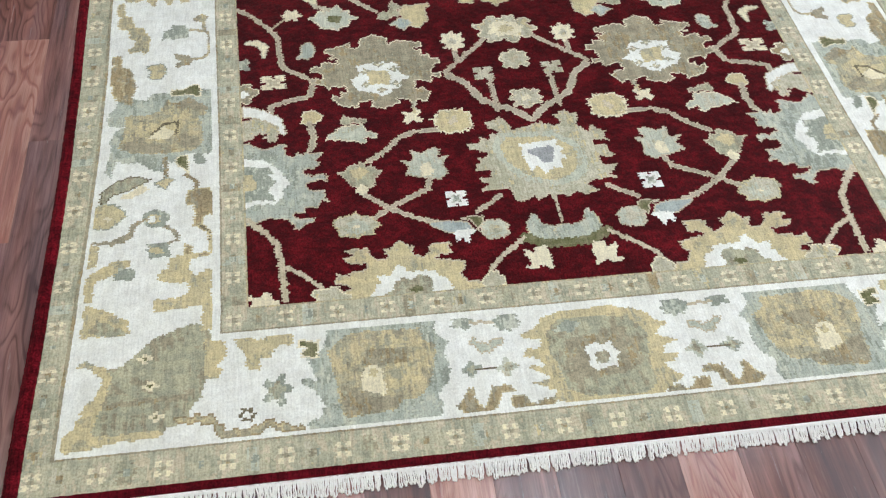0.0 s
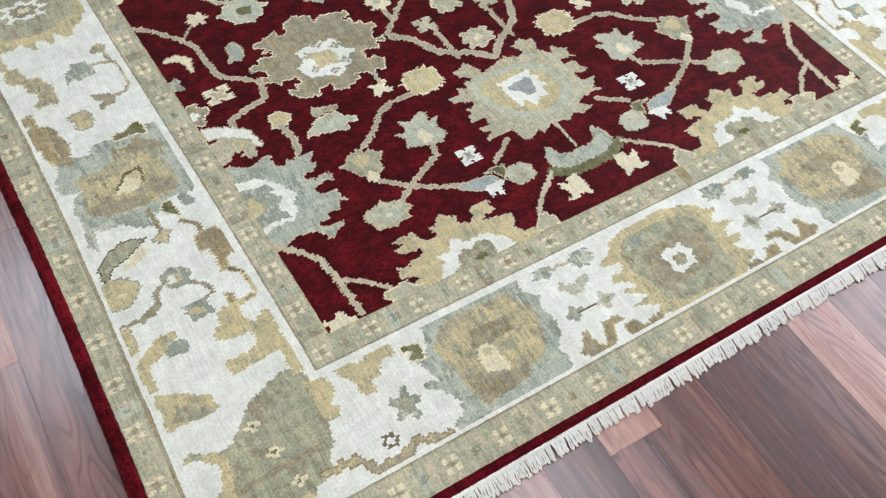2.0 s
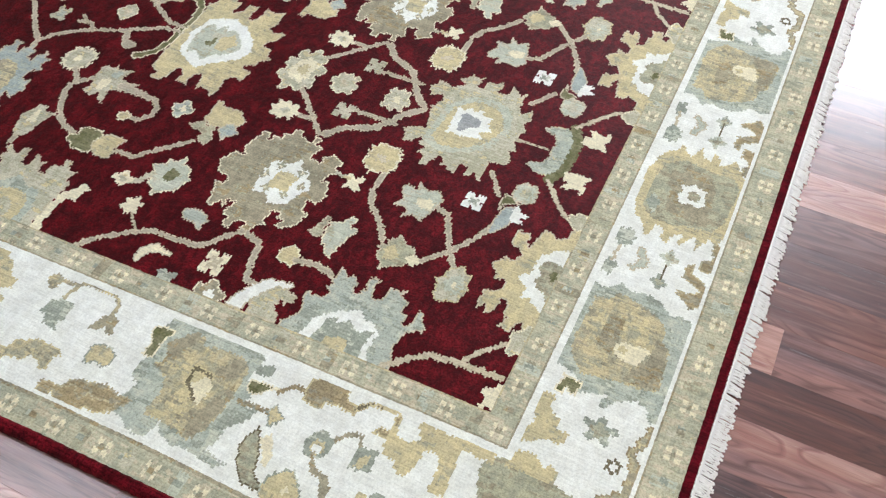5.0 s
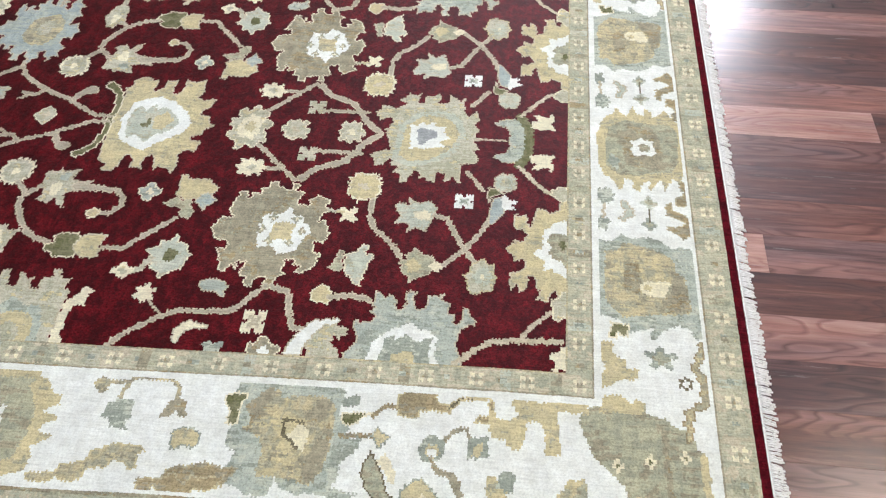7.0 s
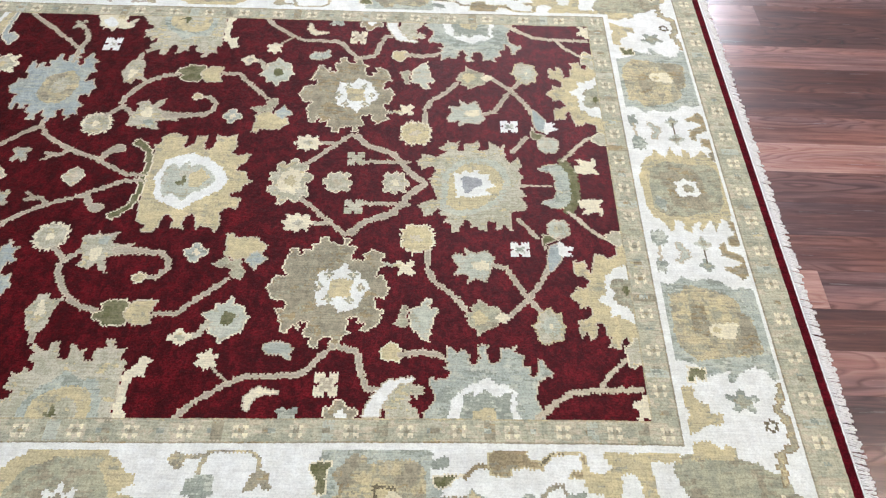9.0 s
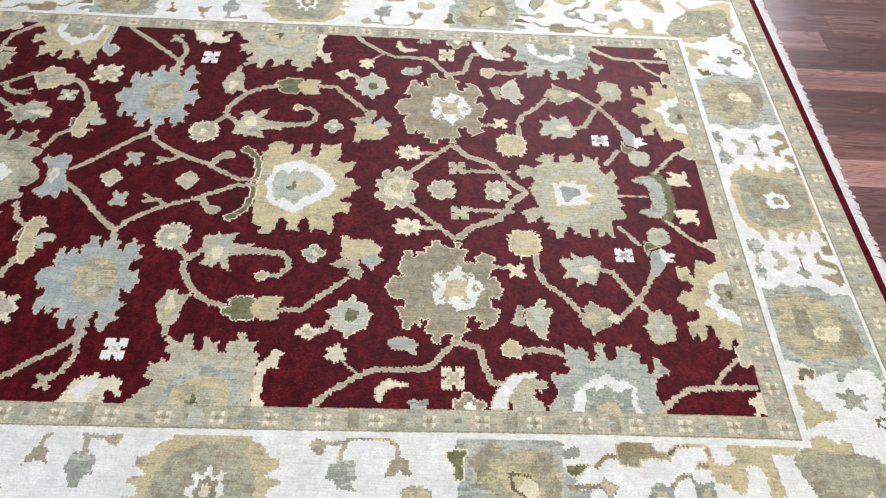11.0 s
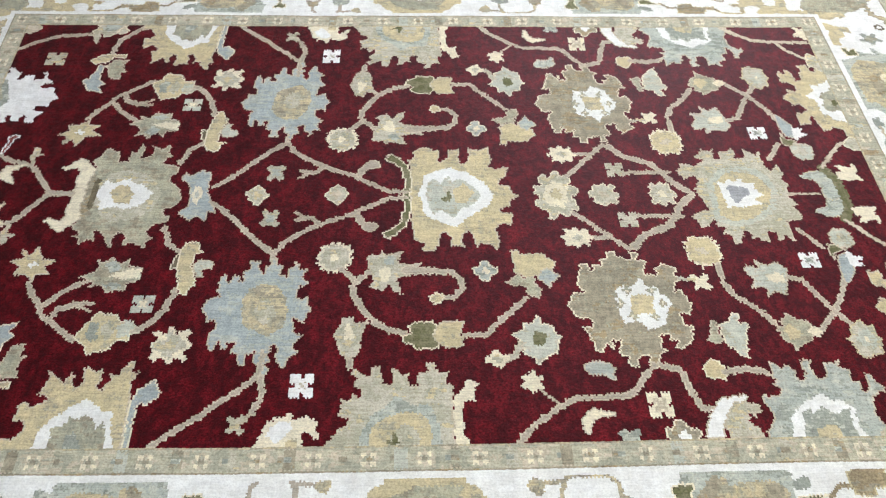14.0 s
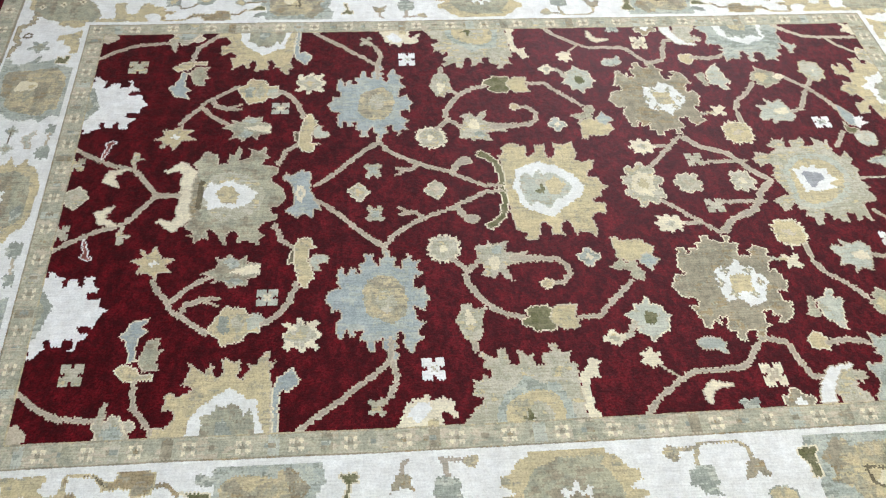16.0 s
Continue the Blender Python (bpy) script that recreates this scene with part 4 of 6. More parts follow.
patch("rosette", [(-0.326, 1.702), (-0.284, 1.696), (-0.272, 1.682), (-0.298, 1.680), (-0.302, 1.671), (-0.279, 1.665), (-0.283, 1.647), (-0.301, 1.652), (-0.297, 1.639), (-0.268, 1.647), (-0.264, 1.631), (-0.234, 1.629), (-0.233, 1.605), (-0.256, 1.608), (-0.278, 1.593), (-0.250, 1.592), (-0.248, 1.578), (-0.225, 1.581), (-0.225, 1.565), (-0.248, 1.565), (-0.246, 1.546), (-0.278, 1.555), (-0.287, 1.539), (-0.263, 1.538), (-0.255, 1.525), (-0.234, 1.522), (-0.248, 1.512), (-0.263, 1.511), (-0.261, 1.489), (-0.281, 1.500), (-0.300, 1.493), (-0.309, 1.481), (-0.318, 1.504), (-0.354, 1.511), (-0.356, 1.493), (-0.345, 1.481), (-0.371, 1.481), (-0.385, 1.470), (-0.406, 1.481), (-0.427, 1.488)] + [(-0.416, 1.511), (-0.457, 1.508), (-0.462, 1.488), (-0.476, 1.499), (-0.497, 1.504), (-0.512, 1.495), (-0.524, 1.513), (-0.552, 1.520), (-0.549, 1.533), (-0.521, 1.544), (-0.489, 1.542), (-0.489, 1.553), (-0.521, 1.559), (-0.534, 1.550), (-0.540, 1.564), (-0.555, 1.554), (-0.583, 1.563), (-0.583, 1.579), (-0.552, 1.572), (-0.534, 1.592), (-0.505, 1.592), (-0.515, 1.608), (-0.541, 1.606), (-0.543, 1.623), (-0.510, 1.631), (-0.514, 1.646), (-0.477, 1.637), (-0.482, 1.658), (-0.499, 1.651), (-0.498, 1.669), (-0.474, 1.676), (-0.506, 1.685), (-0.498, 1.696), (-0.450, 1.703), (-0.445, 1.686), (-0.416, 1.694), (-0.425, 1.715), (-0.405, 1.712), (-0.383, 1.729), (-0.353, 1.716), (-0.343, 1.691)], "blue", rim="sand", inner=[("tan", [(-0.355, 1.638), (-0.322, 1.622), (-0.309, 1.589), (-0.315, 1.556), (-0.354, 1.533), (-0.398, 1.524), (-0.440, 1.536), (-0.465, 1.567), (-0.440, 1.612), (-0.424, 1.629)]), ("beige", [(-0.398, 1.605), (-0.372, 1.601), (-0.354, 1.587), (-0.365, 1.563), (-0.398, 1.553), (-0.423, 1.562), (-0.432, 1.582)])])
stroke("vine", [(-.509, 1.572), (-.573, 1.574), (-.620, 1.629), (-.672, 1.686), (-.713, 1.741), (-.745, 1.776)], .0145, "sage")
stroke("vine", [(-.573, 1.570), (-.623, 1.561), (-.668, 1.580), (-.687, 1.603)], .0145, "sage")
blob("leaf", (-.695, 1.609), (.026, .021), 4, 0.45, [(1, 'beige')], turn=45)
blob("square_blossom", (-.599, 1.478), (.033, .027), 4, 0.18, [(1, 'ivory'), (0.3, 'beige', 4, 0.4)], power=4, turn=45)
patch("edge_blossom", [(-0.759, 1.571), (-0.703, 1.549), (-0.685, 1.546), (-0.690, 1.531), (-0.672, 1.533), (-0.681, 1.512), (-0.662, 1.502), (-0.670, 1.493), (-0.685, 1.491), (-0.683, 1.479), (-0.676, 1.468), (-0.680, 1.450), (-0.691, 1.435), (-0.706, 1.440), (-0.725, 1.429), (-0.732, 1.438), (-0.717, 1.449), (-0.713, 1.469), (-0.772, 1.463)], "cream", inner=[("ivory", [(-0.718, 1.545), (-0.690, 1.525), (-0.687, 1.497), (-0.707, 1.489), (-0.741, 1.522)]), ("wheat", [(-0.763, 1.509), (-0.735, 1.500), (-0.729, 1.478), (-0.765, 1.477)])])
blob("cross_blossom", (-.489, 1.782), (.049, .048), 8, 0.26, [(1, 'cream'), (0.72, 'beige', 4, 0.35), (0.3, 'wheat', 4, 0.4)], power=3)
blob("square_blossom", (-.370, 1.867), (.027, .027), 4, 0.18, [(1, 'palesage'), (0.4, 'cream')], power=4, turn=45)
patch("star_blossom", [(-0.237, 2.222), (-0.228, 2.192), (-0.195, 2.203), (-0.215, 2.173), (-0.184, 2.164), (-0.228, 2.141), (-0.232, 2.099), (-0.254, 2.128), (-0.280, 2.106), (-0.280, 2.141), (-0.305, 2.147), (-0.280, 2.172), (-0.280, 2.202), (-0.254, 2.194)], "wheat", rim="sand", inner=[("ivory", [(-0.245, 2.175), (-0.237, 2.157), (-0.250, 2.147), (-0.258, 2.163)])])
stroke("vine", [(-.307, 2.156), (-.370, 2.115), (-.406, 2.094), (-.434, 2.053), (-.474, 2.003)], .0145, "sage")
patch("blossom", [(-0.471, 2.003), (-0.447, 1.996), (-0.423, 1.983), (-0.390, 1.965), (-0.398, 1.943), (-0.398, 1.924), (-0.423, 1.905), (-0.423, 1.879), (-0.455, 1.876), (-0.479, 1.880), (-0.479, 1.906), (-0.502, 1.919), (-0.510, 1.949), (-0.514, 1.967), (-0.487, 1.980)], "wheat", rim="cream", inner=[("greyblue", [(-0.455, 1.979), (-0.423, 1.976), (-0.426, 1.956), (-0.471, 1.952), (-0.479, 1.969)]), ("beige", [(-0.431, 1.951), (-0.415, 1.929), (-0.455, 1.915), (-0.479, 1.935)]), ("paleblue", [(-0.439, 1.911), (-0.429, 1.895), (-0.447, 1.881), (-0.468, 1.895)])])
blob("bud", (-.443, 1.893), (.025, .021), 5, 0.2, [(1, 'palesage')])
stroke("vine", [(-.450, 1.874), (-.432, 1.848), (-.389, 1.813), (-.328, 1.797)], .016, "sage")
patch("palmette_leaf", [(-0.249, 1.810), (-0.194, 1.808), (-0.174, 1.798), (-0.170, 1.763), (-0.197, 1.763), (-0.206, 1.744), (-0.216, 1.770), (-0.249, 1.771), (-0.285, 1.759), (-0.312, 1.755), (-0.330, 1.772), (-0.347, 1.771), (-0.342, 1.790), (-0.303, 1.800)], "wheat", rim="cream")
patch("petal", [(-0.249, 1.769), (-0.231, 1.761), (-0.234, 1.719), (-0.258, 1.722), (-0.267, 1.744), (-0.285, 1.738), (-0.289, 1.754), (-0.267, 1.768)], "palesage", rim="sand")
patch("sepal", [(-0.264, 1.824), (-0.222, 1.820), (-0.209, 1.806), (-0.259, 1.804)], "umber", rim="cream")
stroke("vine", [(-.377, 2.098), (-.336, 2.065), (-.304, 2.025), (-.291, 1.990)], .0145, "sage")
patch("blossom", [(-0.287, 2.036), (-0.272, 2.006), (-0.251, 1.997), (-0.229, 2.012), (-0.241, 1.986), (-0.223, 1.969), (-0.247, 1.944), (-0.228, 1.927), (-0.254, 1.924), (-0.254, 1.891), (-0.286, 1.887), (-0.304, 1.900), (-0.308, 1.921), (-0.330, 1.919), (-0.330, 1.945), (-0.339, 1.957), (-0.313, 1.979), (-0.322, 2.008), (-0.304, 1.998)], "khaki", rim="sand", inner=[("paleblue", [(-0.251, 1.984), (-0.232, 1.960), (-0.259, 1.941), (-0.278, 1.964)]), ("paleblue", [(-0.313, 1.973), (-0.304, 1.951), (-0.313, 1.928), (-0.329, 1.946)]), ("cream", [(-0.283, 1.970), (-0.265, 1.926), (-0.259, 1.893), (-0.290, 1.889), (-0.295, 1.933)])])
stroke("leaf", [(-.417, 2.074), (-.386, 2.062), (-.373, 2.031), (-.368, 1.985)], [.015, .015, .020, .010], "sage")
stroke("leaf", [(-.375, 2.020), (-.392, 1.985)], [.013, .007], "sage")
patch("petal", [(-0.472, 2.212), (-0.456, 2.198), (-0.440, 2.190), (-0.429, 2.175), (-0.422, 2.143), (-0.453, 2.157), (-0.464, 2.141), (-0.483, 2.162), (-0.523, 2.162), (-0.547, 2.156), (-0.554, 2.178), (-0.514, 2.184), (-0.489, 2.196)], "blue", rim="cream")
patch("petal", [(-0.547, 2.156), (-0.524, 2.148), (-0.492, 2.142), (-0.485, 2.120), (-0.482, 2.106), (-0.517, 2.110), (-0.518, 2.094), (-0.549, 2.110), (-0.573, 2.099), (-0.579, 2.142)], "khaki", rim="sand")
patch("calyx", [(-0.572, 2.209), (-0.553, 2.192), (-0.563, 2.156), (-0.586, 2.145), (-0.583, 2.111), (-0.603, 2.111), (-0.603, 2.169), (-0.595, 2.191)], "wheat", rim="cream")
stroke("stem", [(-0.604, 2.153), (-0.670, 2.147), (-0.704, 2.118), (-0.738, 2.090)], 0.015, "sage")
blob("square_blossom", (-.578, 2.310), (.031, .030), 4, 0.18, [(1, 'beige')], power=4, turn=45)
patch("edge_palmette", [(-0.780, 2.105), (-0.722, 2.090), (-0.728, 2.065), (-0.697, 2.045), (-0.683, 2.059), (-0.685, 2.077), (-0.664, 2.072), (-0.649, 2.076), (-0.635, 2.066), (-0.651, 2.041), (-0.637, 2.028), (-0.630, 2.017), (-0.617, 2.041), (-0.591, 2.034), (-0.584, 2.029), (-0.561, 2.035), (-0.553, 2.030), (-0.566, 2.024), (-0.577, 2.008), (-0.589, 1.997), (-0.563, 1.984), (-0.571, 1.976), (-0.590, 1.976), (-0.602, 1.965), (-0.595, 1.956), (-0.564, 1.955), (-0.548, 1.959), (-0.549, 1.947), (-0.557, 1.936), (-0.555, 1.913), (-0.601, 1.920), (-0.608, 1.907), (-0.582, 1.896), (-0.563, 1.900), (-0.567, 1.882), (-0.547, 1.873), (-0.532, 1.861), (-0.532, 1.848), (-0.561, 1.853), (-0.561, 1.836), (-0.592, 1.847), (-0.623, 1.841), (-0.794, 1.836)], "wheat", rim="sand", inner=[("ivory", [(-0.764, 2.025), (-0.723, 2.018), (-0.703, 2.014), (-0.678, 1.997), (-0.654, 1.971), (-0.641, 1.948), (-0.626, 1.936), (-0.642, 1.916), (-0.658, 1.897), (-0.663, 1.872), (-0.710, 1.867), (-0.745, 1.854), (-0.773, 1.847)]), ("khaki", [(-0.766, 1.995), (-0.718, 1.989), (-0.701, 1.994), (-0.691, 1.967), (-0.674, 1.957), (-0.681, 1.938), (-0.667, 1.927), (-0.682, 1.907), (-0.705, 1.897), (-0.683, 1.889), (-0.709, 1.877), (-0.772, 1.868)]), ("greyblue", [(-0.767, 1.959), (-0.719, 1.958), (-0.709, 1.941), (-0.728, 1.927), (-0.770, 1.912)])])
patch("edge_leaf", [(-0.794, 1.836), (-0.638, 1.842), (-0.608, 1.831), (-0.586, 1.807), (-0.576, 1.795), (-0.594, 1.791), (-0.613, 1.781), (-0.628, 1.783), (-0.640, 1.797), (-0.650, 1.802), (-0.639, 1.817), (-0.654, 1.823), (-0.697, 1.824), (-0.733, 1.818), (-0.795, 1.815)], "blue", rim="cream")
stroke("vine", [(-.567, 2.478), (-.610, 2.442), (-.656, 2.388), (-.692, 2.321), (-.700, 2.232)], .0145, "sage")
blob("edge_leaf", (-.739, 2.186), (.050, .051), 6, 0.3, [(1, 'beige'), (0.55, 'paleblue', 5, 0.3)])
stroke("edge_leaf", [(-.712, 2.164), (-.737, 2.153), (-.759, 2.133)], [.013, .011, .006], "cream")
stroke("edge_leaf", [(-.699, 2.219), (-.658, 2.214)], [.025, .008], "beige")
blob("edge_leaf", (-.732, 2.420), (.030, .034), 4, 0.2, [(1, 'sand')], power=4)
patch("edge_palmette", [(-0.579, 2.463), (-0.534, 2.457), (-0.505, 2.466), (-0.494, 2.449), (-0.511, 2.439), (-0.500, 2.431), (-0.507, 2.420), (-0.527, 2.430), (-0.530, 2.415), (-0.512, 2.401), (-0.508, 2.388), (-0.480, 2.397), (-0.476, 2.381), (-0.497, 2.374), (-0.503, 2.348), (-0.478, 2.347), (-0.480, 2.325), (-0.500, 2.318), (-0.510, 2.333), (-0.511, 2.316), (-0.484, 2.310), (-0.477, 2.295), (-0.461, 2.290), (-0.460, 2.312), (-0.443, 2.322), (-0.438, 2.309)] + [(-0.444, 2.280), (-0.419, 2.275), (-0.395, 2.256), (-0.380, 2.277), (-0.359, 2.274), (-0.357, 2.309), (-0.339, 2.320), (-0.337, 2.289), (-0.326, 2.286), (-0.313, 2.303), (-0.285, 2.303), (-0.288, 2.329), (-0.312, 2.324), (-0.317, 2.338), (-0.293, 2.345), (-0.292, 2.364), (-0.319, 2.369), (-0.315, 2.384), (-0.286, 2.379), (-0.281, 2.401), (-0.266, 2.407), (-0.266, 2.426), (-0.284, 2.418), (-0.289, 2.445), (-0.261, 2.445), (-0.270, 2.457), (-0.306, 2.487)], "ivory", inner=[("greyblue", [(-0.308, 2.469), (-0.328, 2.421), (-0.380, 2.394), (-0.435, 2.408), (-0.471, 2.418), (-0.489, 2.463)]), ("khaki", [(-0.337, 2.467), (-0.349, 2.434), (-0.384, 2.413), (-0.425, 2.425), (-0.454, 2.435), (-0.470, 2.460)])])

# end borders
patch("corner_leaf", [(-1.075, -0.293), (-1.089, -0.263), (-1.061, -0.243), (-1.047, -0.197), (-1.029, -0.175), (-1.025, -0.163), (-1.017, -0.141), (-1.045, -0.116), (-1.072, -0.109), (-1.058, -0.095), (-1.014, -0.120), (-0.989, -0.116), (-0.956, -0.081), (-0.936, -0.056), (-0.894, -0.041), (-0.863, -0.024), (-0.818, -0.056), (-0.801, -0.069), (-0.793, -0.113), (-0.817, -0.134), (-0.800, -0.145), (-0.811, -0.161), (-0.832, -0.163), (-0.836, -0.186), (-0.844, -0.210), (-0.860, -0.226), (-0.864, -0.250), (-0.894, -0.258), (-0.903, -0.274), (-0.951, -0.278), (-1.000, -0.280), (-1.037, -0.292)], "khaki", inner=[("wheat", [(-1.075, -0.293), (-1.089, -0.263), (-1.061, -0.243), (-1.047, -0.197), (-1.029, -0.175), (-1.017, -0.141), (-1.045, -0.116), (-1.072, -0.109), (-1.057, -0.102), (-1.020, -0.113), (-1.002, -0.140), (-1.017, -0.201), (-1.031, -0.249), (-1.025, -0.265), (-0.962, -0.265), (-0.904, -0.260), (-0.903, -0.277), (-0.999, -0.282), (-1.037, -0.292)]), ("wheat", [(-0.837, -0.068), (-0.801, -0.069), (-0.793, -0.113), (-0.812, -0.135), (-0.800, -0.145), (-0.811, -0.161), (-0.837, -0.154), (-0.836, -0.121)]), ("taupe", [(-1.017, -0.198), (-0.957, -0.193), (-0.867, -0.194), (-0.866, -0.204), (-0.957, -0.206), (-1.014, -0.208)])], sym="xy", clip="border")
blob("spot", (-0.947, -0.103), (.015, .012), 4, 0.35, [(1, 'cream'), (0.4, 'olive')], sym="xy", clip="border")
blob("spot", (-0.933, -0.166), (.015, .012), 4, 0.35, [(1, 'cream'), (0.4, 'olive')], sym="xy", clip="border")
blob("spot", (-0.919, -0.235), (.014, .011), 4, 0.35, [(1, 'cream'), (0.4, 'olive')], sym="xy", clip="border")
stroke("scroll", [(-.876, -.249), (-.820, -.252), (-.801, -.285), (-.748, -.295), (-.715, -.273), (-.659, -.288), (-.615, -.306)], [.018, .022, .020, .024, .020, .016, .014], "tan", edge='bronze', sym="xy", clip="border")
blob("spot", (-.750, -.251), (.017, .016), 6, 0.2, [(1, 'umber'), (0.5, 'ivory')], sym="xy", clip="border")
blob("star_blossom", (-.689, -.202), (.033, .034), 5, 0.45, [(1, 'greyblue'), (0.55, 'khaki', 4, 0.4)], sym="xy", clip="border")
patch("scroll", [(-0.778, -0.074), (-0.748, -0.067), (-0.730, -0.086), (-0.700, -0.069), (-0.658, -0.066), (-0.653, -0.098), (-0.689, -0.104), (-0.701, -0.126), (-0.725, -0.127), (-0.722, -0.153), (-0.750, -0.150), (-0.757, -0.110), (-0.772, -0.091)], "wheat", sym="xy", clip="border")
patch("border_flower", [(-0.579, -0.065), (-0.529, -0.059), (-0.344, -0.071), (-0.349, -0.106), (-0.321, -0.129), (-0.337, -0.155), (-0.326, -0.183), (-0.334, -0.221), (-0.361, -0.244), (-0.353, -0.270), (-0.362, -0.294), (-0.397, -0.296), (-0.405, -0.310), (-0.439, -0.309), (-0.496, -0.307), (-0.570, -0.313), (-0.604, -0.315), (-0.621, -0.307), (-0.631, -0.282), (-0.602, -0.267), (-0.595, -0.243), (-0.616, -0.210), (-0.639, -0.195), (-0.644, -0.181), (-0.609, -0.191), (-0.619, -0.158), (-0.630, -0.133), (-0.601, -0.134), (-0.587, -0.101)], "paleblue", inner=[("tan", [(-0.582, -0.122), (-0.557, -0.104), (-0.525, -0.087), (-0.458, -0.087), (-0.384, -0.091), (-0.375, -0.117), (-0.352, -0.133), (-0.362, -0.186), (-0.376, -0.223), (-0.397, -0.246), (-0.433, -0.255), (-0.453, -0.271), (-0.511, -0.277), (-0.557, -0.278), (-0.566, -0.247), (-0.566, -0.203), (-0.578, -0.162)]), ("taupe", [(-0.498, -0.131), (-0.414, -0.133), (-0.411, -0.167), (-0.478, -0.171), (-0.514, -0.169)]), ("taupe", [(-0.563, -0.203), (-0.518, -0.221), (-0.507, -0.234), (-0.432, -0.243), (-0.434, -0.261), (-0.511, -0.277), (-0.554, -0.276)]), ("wheat", [(-0.457, -0.204), (-0.397, -0.201), (-0.406, -0.220), (-0.454, -0.227)]), ("cream", [(-0.508, -0.173), (-0.489, -0.165), (-0.467, -0.181), (-0.471, -0.200), (-0.464, -0.214), (-0.470, -0.238), (-0.495, -0.229), (-0.518, -0.221), (-0.513, -0.195)]), ("wheat", [(-0.496, -0.174), (-0.476, -0.180), (-0.483, -0.196), (-0.498, -0.191)])], sym="xy", clip="border")
patch("tab", [(-0.645, -0.092), (-0.600, -0.097), (-0.601, -0.140), (-0.639, -0.135), (-0.636, -0.119), (-0.620, -0.115), (-0.644, -0.112)], "olive", rim="cream", sym="xy", clip="border")
blob("leaf", (-.286, -.084), (.028, .020), 5, 0.35, [(1, 'greyblue')], sym="xy", clip="border")
stroke("stem", [(-.271, -.088), (-.208, -.092)], .008, "sand", edge=None, sym="xy", clip="border")
blob("leaf", (-.189, -.094), (.031, .024), 9, 0.2, [(1, 'greyblue')], sym="xy", clip="border")
stroke("chevron", [(-.270, -.133), (-.242, -.155), (-.211, -.136)], [.017, .022, .017], "palesage", sym="xy", clip="border")
blob("diamond", (-.282, -.199), (.024, .022), 4, 0.25, [(1, 'greyblue'), (0.5, 'khaki')], sym="xy", clip="border", power=1.2)
stroke("stem", [(-.277, -.200), (-.210, -.203)], .004, "umber", edge=None, sym="xy", clip="border")
blob("diamond", (-.206, -.202), (.024, .022), 4, 0.25, [(1, 'palesage'), (0.5, 'khaki')], sym="xy", clip="border", power=1.2)
patch("step_scroll", [(-0.331, -0.279), (-0.311, -0.266), (-0.295, -0.238), (-0.281, -0.244), (-0.287, -0.265), (-0.267, -0.286), (-0.253, -0.262), (-0.248, -0.243), (-0.204, -0.239), (-0.199, -0.255), (-0.227, -0.262), (-0.238, -0.289), (-0.258, -0.305), (-0.282, -0.309), (-0.309, -0.293)], "bronze", rim="tan", sym="xy", clip="border")
patch("step_scroll", [(-0.209, -0.264), (-0.180, -0.270), (-0.166, -0.290), (-0.140, -0.281), (-0.115, -0.277), (-0.122, -0.308), (-0.162, -0.300), (-0.182, -0.310), (-0.210, -0.298)], "bronze", rim="tan", sym="xy", clip="border")
patch("border_flower", [(-0.131, -0.121), (-0.113, -0.095), (-0.085, -0.083), (0.001, -0.078), (0.040, -0.072), (0.098, -0.088), (0.125, -0.106), (0.133, -0.121), (0.167, -0.132), (0.139, -0.143), (0.129, -0.159), (0.173, -0.175), (0.139, -0.185), (0.134, -0.206), (0.169, -0.209), (0.145, -0.227), (0.126, -0.232), (0.159, -0.262), (0.136, -0.279), (0.115, -0.290), (0.099, -0.304), (-0.005, -0.299), (-0.090, -0.299), (-0.117, -0.287), (-0.112, -0.265), (-0.157, -0.247), (-0.138, -0.242), (-0.117, -0.232), (-0.157, -0.214), (-0.167, -0.204), (-0.125, -0.208), (-0.133, -0.190), (-0.168, -0.180), (-0.160, -0.167), (-0.128, -0.163), (-0.120, -0.144), (-0.160, -0.137), (-0.164, -0.125)], "wheat", inner=[("khaki", [(-0.108, -0.131), (-0.075, -0.099), (-0.004, -0.099), (0.081, -0.108), (0.111, -0.154), (0.099, -0.222), (0.101, -0.275), (0.068, -0.291), (-0.050, -0.284), (-0.089, -0.267), (-0.095, -0.214), (-0.106, -0.179)]), ("greyblue", [(-0.094, -0.125), (-0.057, -0.105), (-0.020, -0.112), (-0.052, -0.137)]), ("taupe", [(-0.068, -0.149), (0.010, -0.143), (0.092, -0.159), (0.087, -0.221), (0.045, -0.243), (-0.041, -0.246), (-0.083, -0.215)]), ("ivory", [(-0.029, -0.174), (-0.007, -0.162), (0.009, -0.171), (0.027, -0.163), (0.031, -0.180), (0.046, -0.192), (0.033, -0.208), (0.032, -0.225), (0.009, -0.223), (-0.012, -0.230), (-0.028, -0.219), (-0.022, -0.198)]), ("khaki", [(-0.011, -0.189), (0.010, -0.182), (0.023, -0.197), (0.011, -0.215), (-0.010, -0.213)])], sym="y", clip="border")

